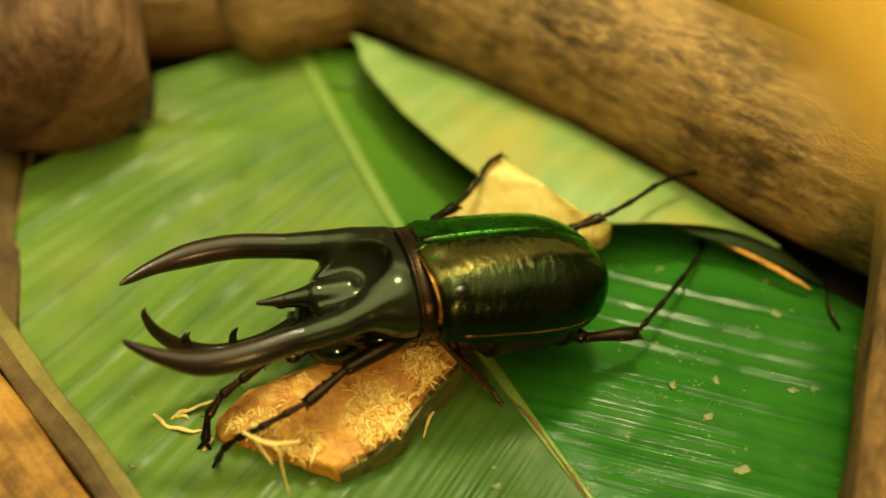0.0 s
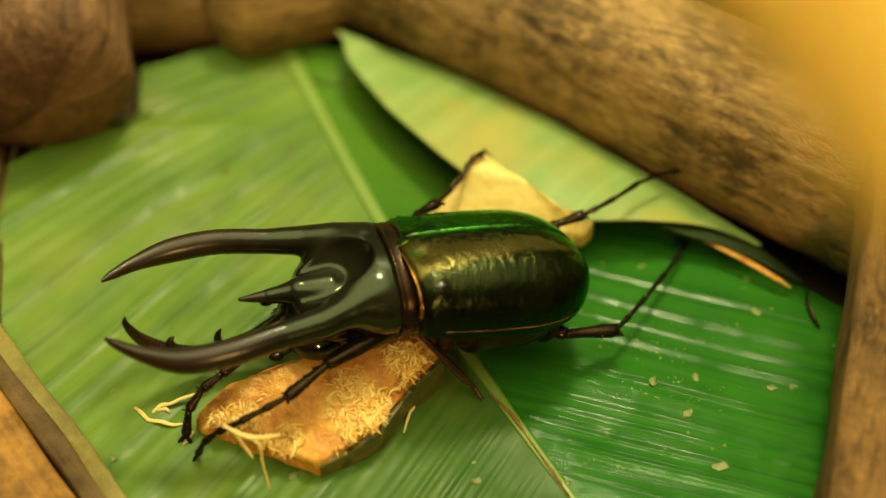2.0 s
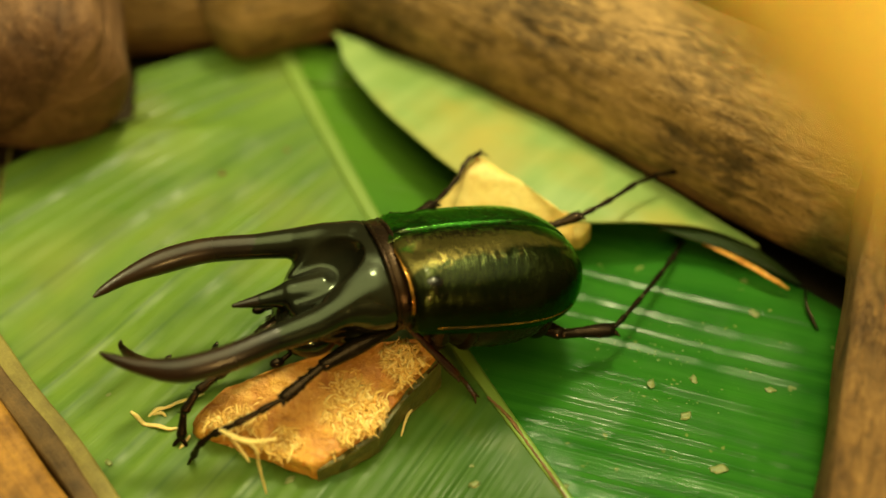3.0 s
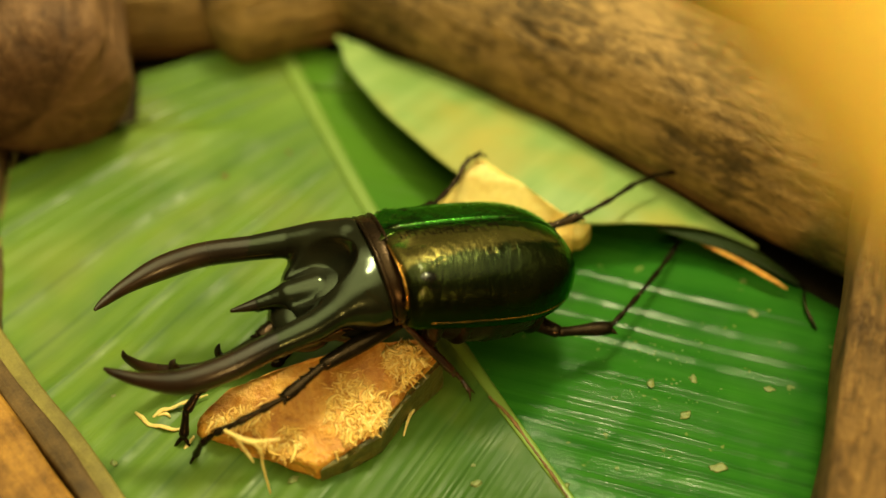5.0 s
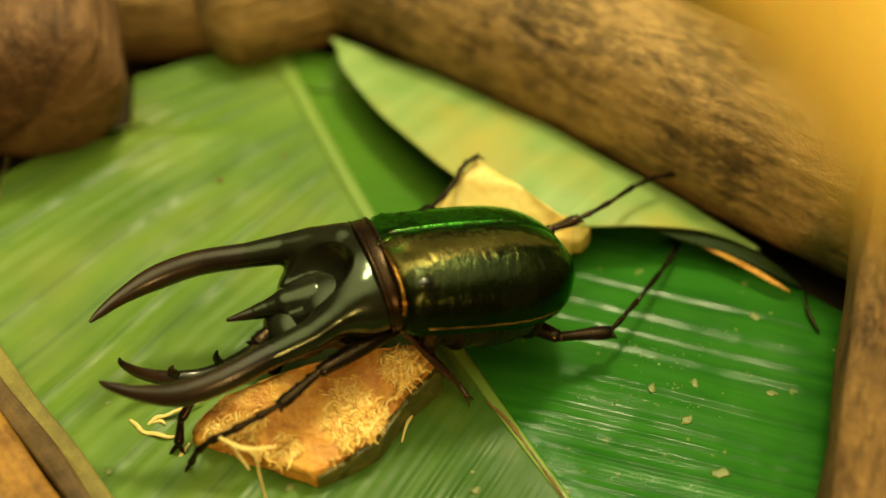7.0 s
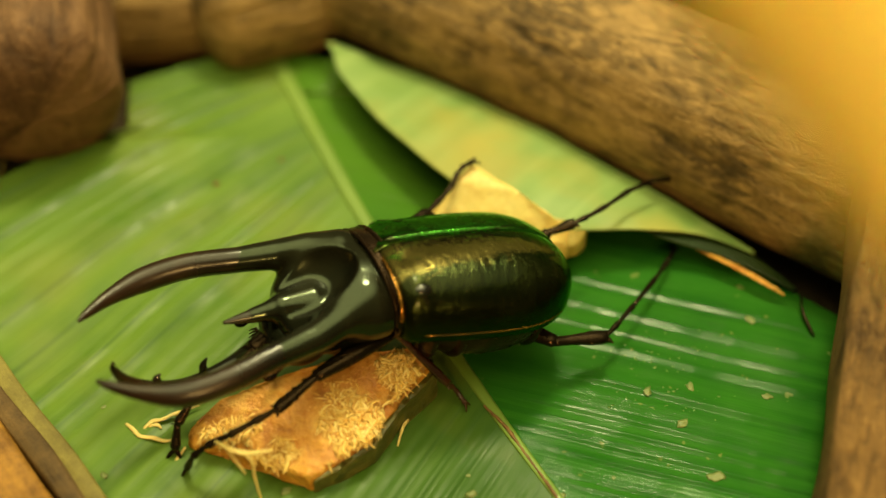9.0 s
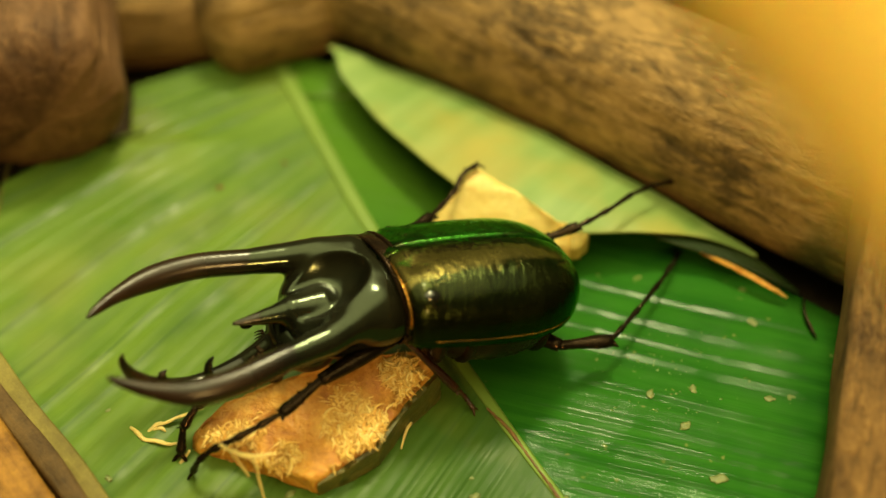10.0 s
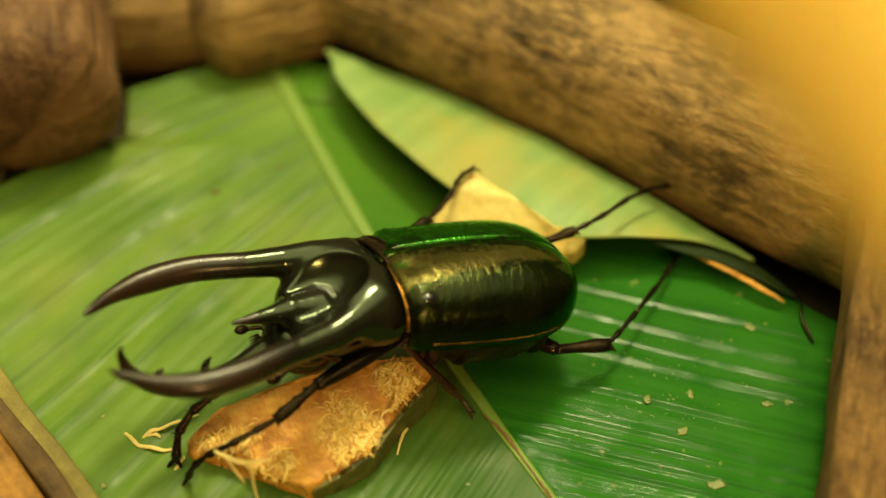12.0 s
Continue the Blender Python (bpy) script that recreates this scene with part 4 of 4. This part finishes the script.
def build_pronotum():
    pron = part("pronotum", skin(pronotum_shape, (-1.0, -1.75, -1.25), (2.75, 1.75, 1.0), 0.035), M_PRON, beetle, "polished black pronotum")
    for s in (1, -1):
        bm = bmesh.new()
        tube(bm, cmr((2.0, s * 1.19, 0.04, 0.245), (2.5, s * 1.28, 0.06, 0.25), (3.4, s * 1.46, 0.02, 0.250), (4.25, s * 1.44, -0.04, 0.240), (4.95, s * 1.18, 0.0, 0.150), (5.42, s * 0.88, 0.05, 0.085), (5.60, s * 0.73, 0.08, 0.03)), 18, 9, 1.05)
        part("horn", bm, M_HORN, pron, "long curved dark horn")
    bm = bmesh.new()
    tube(bm, cmr((2.1, 0, -0.19, 0.22), (2.4, 0, -0.185, 0.16), (2.75, 0, -0.18, 0.10), (3.08, 0, -0.17, 0.035)), 16, 8)
    part("horn", bm, M_HORN, pron, "short pointed middle horn")
    # brown hind rim of the pronotum
    bm = bmesh.new()
    rim = []
    for k in range(25):
        a = radians(-40 + 260 * k / 24)
        y, z = 1.33 * math.cos(a), 0.92 * math.sin(a)
        rim.append((0.02 - 0.10 * math.cos(a), 0.985 * y - 0.174 * z, 0.174 * y + 0.985 * z - 0.15, 0.055))
    tube(bm, cmr(*rim), 14, 2, 2.9, (1, 0, 0))
    for x in (-0.16, 0.15):
        tube(bm, [((q[0] + x) * CM, q[1] * CM * 1.015, q[2] * CM * 1.015 + 0.0002, 0.00045) for q in rim], 8, 2)
    part("rim", bm, M_BROWN, pron, "brown polished hind rim")
    return pron


pronotum = build_pronotum()


def build_head():
    bm = bmesh.new()
    ball(bm, (0.1 * CM, 0, -0.05 * CM), (0.72 * CM, 0.82 * CM, 0.50 * CM), 30, 18)
    ball(bm, (0.45 * CM, 0, -0.12 * CM), (0.42 * CM, 0.40 * CM, 0.26 * CM), 30, 18)
    tube(bm, cmr((0.1, 0, 0.0, 0.36), (0.7, 0, -0.26, 0.27), (1.3, 0, -0.60, 0.2)), 16, 6)
    head = remeshed(part("head", bm, M_PRON, beetle, "black head with a curved horn"), 0.00035, 6)
    head.location = HEAD_AT
    bm = bmesh.new()
    tube(bm, cmr((0.6, 0, -0.20, 0.26), (1.4, 0, -0.66, 0.21), (2.3, 0, -0.84, 0.18), (3.0, 0, -0.58, 0.16), (3.48, 0, -0.12, 0.12), (3.70, 0, 0.34, 0.07), (3.70, 0, 0.56, 0.025)), 16, 8)
    for x, z, tilt in ((2.92, -0.50, 0.30), (2.0, -0.72, 0.55)):
        tube(bm, cmr((x, 0, z, 0.11), (x + 0.02, 0, z + tilt * 0.65, 0.075), (x - 0.06, 0, z + tilt, 0.02)), 8, 4)
    part("horn", bm, M_HORN, head, "toothed horn curving upwards")
    for s in (1, -1):
        bm = bmesh.new()
        ball(bm, (0.05 * CM, s * 0.52 * CM, 0.02 * CM), (0.15 * CM, 0.11 * CM, 0.14 * CM), 18, 12)
        part("eye", bm, M_EYE, head)
        bm = bmesh.new()
        tube(bm, cmr((0.45, s * 0.35, -0.22, 0.05), (0.62, s * 0.62, -0.30, 0.045), (0.85, s * 0.72, -0.36, 0.05)), 8, 4)
        ball(bm, (0.95 * CM, s * 0.74 * CM, -0.37 * CM), (0.15 * CM, 0.10 * CM, 0.09 * CM), 14, 10)
        part("antenna", bm, M_LEG, head)
        bm = bmesh.new()
        for q in range(5):
            a = 0.1 * q
            tube(bm, cmr((0.78, s * (0.12 + a * 0.6), -0.22, 0.03), (0.92 - a * 0.2, s * (0.16 + a * 0.7), -0.30, 0.02), (1.0 - a * 0.3, s * (0.2 + a * 0.8), -0.42, 0.008)), 6, 3)
        part("mouth_brush", bm, M_BROWN, head, "rust-brown mouth bristles")
    return head


HEAD_AT = (1.55 * CM, 0, -0.78 * CM)
head = build_head()


def build_leg(joints, radii, spines, label="", material=None):
    """A leg from world joints (hip, knee, ankle, toes...): femur, tibia and jointed foot; its origin is the hip."""
    inv = ROOT0.inverted()
    p = [inv @ Vector(j) for j in joints]
    hip = p[0].copy()
    p = [q - hip for q in p]
    leg = tagged(new("leg"), label)
    leg.parent = beetle
    leg.location = hip
    mat = material or M_LEG
    bm = bmesh.new()
    mid = (p[0] + p[1]) / 2
    tube(bm, [(*p[0], radii[0] * 0.8), (*mid, radii[0]), (*p[1], radii[0] * 0.72)], 14, 6, 0.8)
    part("femur", bm, mat, leg)
    bm = bmesh.new()
    d = p[2] - p[1]
    tube(bm, [(*p[1], radii[1] * 0.75), (*(p[1] + d * 0.35), radii[1] * 0.8), (*(p[1] + d * 0.8), radii[1] * 1.1), (*p[2], radii[1] * 1.0)], 14, 6, 0.75, rough=0.12)
    rnd = random.Random(len(spines) + int(abs(p[2].x) * 1e4))
    side = d.cross(Vector((0, 0, 1))).normalized()
    for k, sgn in spines:
        o = p[1] + d * k
        w = (side * sgn + d.normalized() * 0.7).normalized() * radii[1] * 1.5
        tube(bm, [(*o, radii[1] * 0.55), (*(o + w * 0.6), radii[1] * 0.33), (*(o + w), radii[1] * 0.06)], 8, 3)
    part("tibia", bm, mat, leg)
    path = spline([tuple(q) for q in p[2:]], 12)
    n = 5
    for k in range(n):
        a, b = path[k * (len(path) - 1) // n], path[(k + 1) * (len(path) - 1) // n]
        bm = bmesh.new()
        m = (a + b) / 2
        tube(bm, [(*a, radii[2] * 0.62), (*m, radii[2] * 0.80), (*(m + (b - m) * 0.7), radii[2] * 1.0), (*b, radii[2] * 0.75)], 10, 4)
        if k < n - 1:
            for sgn in (1, -1):
                e = Vector(b)
                w = (Vector(b - a).normalized() * 0.6 + Vector((0, 0, 1)).cross(Vector(b - a)).normalized() * sgn) * radii[2] * 1.3
                tube(bm, [(*e, radii[2] * 0.25), (*(e + w), radii[2] * 0.06)], 6, 2)
        part("tarsus", bm, mat, leg)
    e, w = Vector(path[-1]), Vector(path[-1] - path[-3]).normalized()
    bm = bmesh.new()
    across = w.cross(Vector((0, 0, 1))).normalized()
    for sgn in (1, -1):
        grow = radii[2] / 0.0008
        q1 = e + (w * 0.8 + across * sgn * 0.6) * 0.0013 * grow
        q2 = e + (w * 1.2 + across * sgn * 0.9 - Vector((0, 0, 0.5))) * 0.0018 * grow
        tube(bm, [(*e, radii[2] * 0.5), (*q1, radii[2] * 0.4), (*q2, radii[2] * 0.08)], 8, 4)
    part("claw", bm, mat, leg)
    return leg, hip, p[-1].copy()


LEGS = [  # hip, knee, ankle, then the joints of the foot
    build_leg([(-0.0040, -0.0262, 0.0172), (-0.0184, -0.0373, 0.0170), (-0.0254, -0.0433, 0.0148), (-0.0330, -0.0468, 0.0125), (-0.0402, -0.0481, 0.0085), (-0.0433, -0.0474, 0.0020)], (0.0019, 0.0012, 0.0008), [(0.95, 1), (0.70, 1), (0.40, 1), (1.0, -1), (0.15, 1), (0.5, -1)], "front leg with toothed shin"),
    build_leg([(-0.0195, -0.0228, 0.0160), (-0.0266, -0.0237, 0.0170), (-0.0311, -0.0296, 0.0160), (-0.0359, -0.0340, 0.0130), (-0.0413, -0.0370, 0.0110), (-0.0450, -0.0404, 0.0080), (-0.0461, -0.0434, 0.0025)], (0.0020, 0.0016, 0.00105), [(0.95, 1), (0.75, 1), (0.55, 1), (1.0, -1)], "front leg with toothed shin"),
    build_leg([(0.0070, -0.0230, 0.0150), (-0.0018, -0.0285, 0.0172), (0.0081, -0.0316, 0.0060), (0.0097, -0.0314, 0.0035), (0.0106, -0.0320, 0.0022), (0.0115, -0.0325, 0.0010)], (0.0018, 0.0010, 0.0006), [(1.0, 1), (1.0, -1)], "russet middle leg", M_RUSSET),
    build_leg([(-0.0028, -0.0052, 0.0190), (-0.0014, 0.0024, 0.0190), (0.0025, 0.0068, 0.0180), (0.0075, 0.0148, 0.0175), (0.0098, 0.0208, 0.0180), (0.0126, 0.0227, 0.0185)], (0.0017, 0.0012, 0.00070), [(1.0, 1), (0.6, -1)], "middle leg"),
    build_leg([(0.0160, -0.0165, 0.0105), (0.0285, -0.0232, 0.0100), (0.0393, -0.0203, 0.0080), (0.0451, -0.0124, 0.0070), (0.0548, 0.0029, 0.0040), (0.0590, 0.0116, 0.0015)], (0.0021, 0.0015, 0.00068), [(0.98, 1), (0.98, -1), (0.6, 1), (0.65, -1)], "hind leg with jointed foot"),
    build_leg([(0.0237, 0.0009, 0.0130), (0.0281, 0.0026, 0.0160), (0.0335, 0.0044, 0.0170), (0.0397, 0.0086, 0.0170), (0.0497, 0.0183, 0.0155), (0.0585, 0.0246, 0.0120)], (0.0017, 0.0012, 0.00068), [(1.0, 1), (0.95, -1), (0.6, 1)], "hind leg with jointed foot"),
]


# ---- what moves ----
# seconds; body forward, back, up; pronotum yaw, pitch, roll; head yaw, pitch
MOVES = [
    (0, 0, 0, 0, 2.58625, 4.62246, 1.13224, 4.09941, -2.0434),
    (0.5, 0, -3e-05, -3e-05, 1.66288, 5.65873, 1.2511, 3.86646, -0.9288),
    (1, 0.0002, -0.00022, -0.00022, 2.0241, 5.35319, 1.06024, 3.93122, -0.92151),
    (1.5, 0.00011, -0.00015, -0.00015, 2.77446, 4.81672, 0.17389, 4.40394, 0.49117),
    (2, 2e-05, -6e-05, -6e-05, 3.25983, 4.95876, -0.34355, 3.31026, 4.98459),
    (2.5, -0.00029, 0.00029, 0.00029, 3.44467, 5.9542, -0.59675, 6.2822, 9.04416),
    (3, -0.00094, 0.00086, 0.00086, 5.73583, 7.50582, 1.27949, 9.57883, 7.48943),
    (5, -0.00249, 0.00165, 0.00165, 6.902, 11.7401, -2.65262, 8.92169, 13.2326),
    (5.5, -0.00257, 0.00166, 0.00166, 8.80193, 10.5821, -1.70681, 13.4416, 8.23357),
    (6, -0.00262, 0.0017, 0.0017, 8.20576, 11.5562, -1.80311, 12.4017, 9.11043),
    (6.5, -0.0025, 0.00169, 0.00169, 7.66084, 12.2546, -2.50481, 11.7078, 9.5098),
    (7, -0.00252, 0.00152, 0.00152, 6.79369, 13.4145, -3.4847, 4.75077, 17.3779),
    (9, -0.00219, 0.00113, 0.00113, 13.2596, 3.67979, -1.47374, 17.4052, 2.11357),
    (9.5, -0.00184, 0.0011, 0.0011, 14.5272, 1.70379, -1.96564, 18.2279, -0.54227),
    (10, -0.0011, 0.00071, 0.00071, 14.3298, -0.45954, -1.62855, 17.7185, -3.15649),
    (10.5, -0.00067, 0.00054, 0.00054, 13.8714, -1.75426, -0.64533, 18.2101, -4.55319),
    (11, -0.00087, 0.0009, 0.0009, 15.0524, -2.62604, 0.55255, 19.379, -5.74801),
    (11.5, -0.00084, 0.00103, 0.00103, 16.7637, -4.94898, 2.40716, 20.2323, -7.90837),
    (12, -0.00085, 0.00111, 0.00111, 17.0341, -5.10926, 3.18391, 19.4778, -8.68228),
]


# how much of the body's shift each leg shares; planted feet stay where they are
FOLLOW = (0.25, 0.25, 0.9, 0.2, 0.4, 0.15)


def motions():
    body_rows, pron_rows, head_rows = [], [], []
    leg_rows = [[] for _ in LEGS]
    for t, dx, dy, dz, yaw, pitch, roll, hyaw, hpitch in MOVES:
        m = Matrix.Translation((dx, dy, dz)) @ ROOT0
        body_rows.append((t, m))
        turn = pose(0, 0, 0, roll, pitch, yaw)
        pron_rows.append((t, turn))
        head_rows.append((t, Matrix.Translation(turn @ Vector(HEAD_AT)) @ pose(0, 0, 0, roll, hpitch, hyaw)))
        shift = ROOT0.to_3x3().inverted() @ Vector((dx, dy, dz))
        for k, (leg, hip, foot) in enumerate(LEGS):
            leg_rows[k].append((t, Matrix.Translation(hip - shift * (1 - FOLLOW[k]))))
    walk(beetle, body_rows)
    walk(pronotum, pron_rows)
    walk(head, head_rows)
    for (leg, _, _), rows in zip(LEGS, leg_rows):
        walk(leg, rows)


motions()
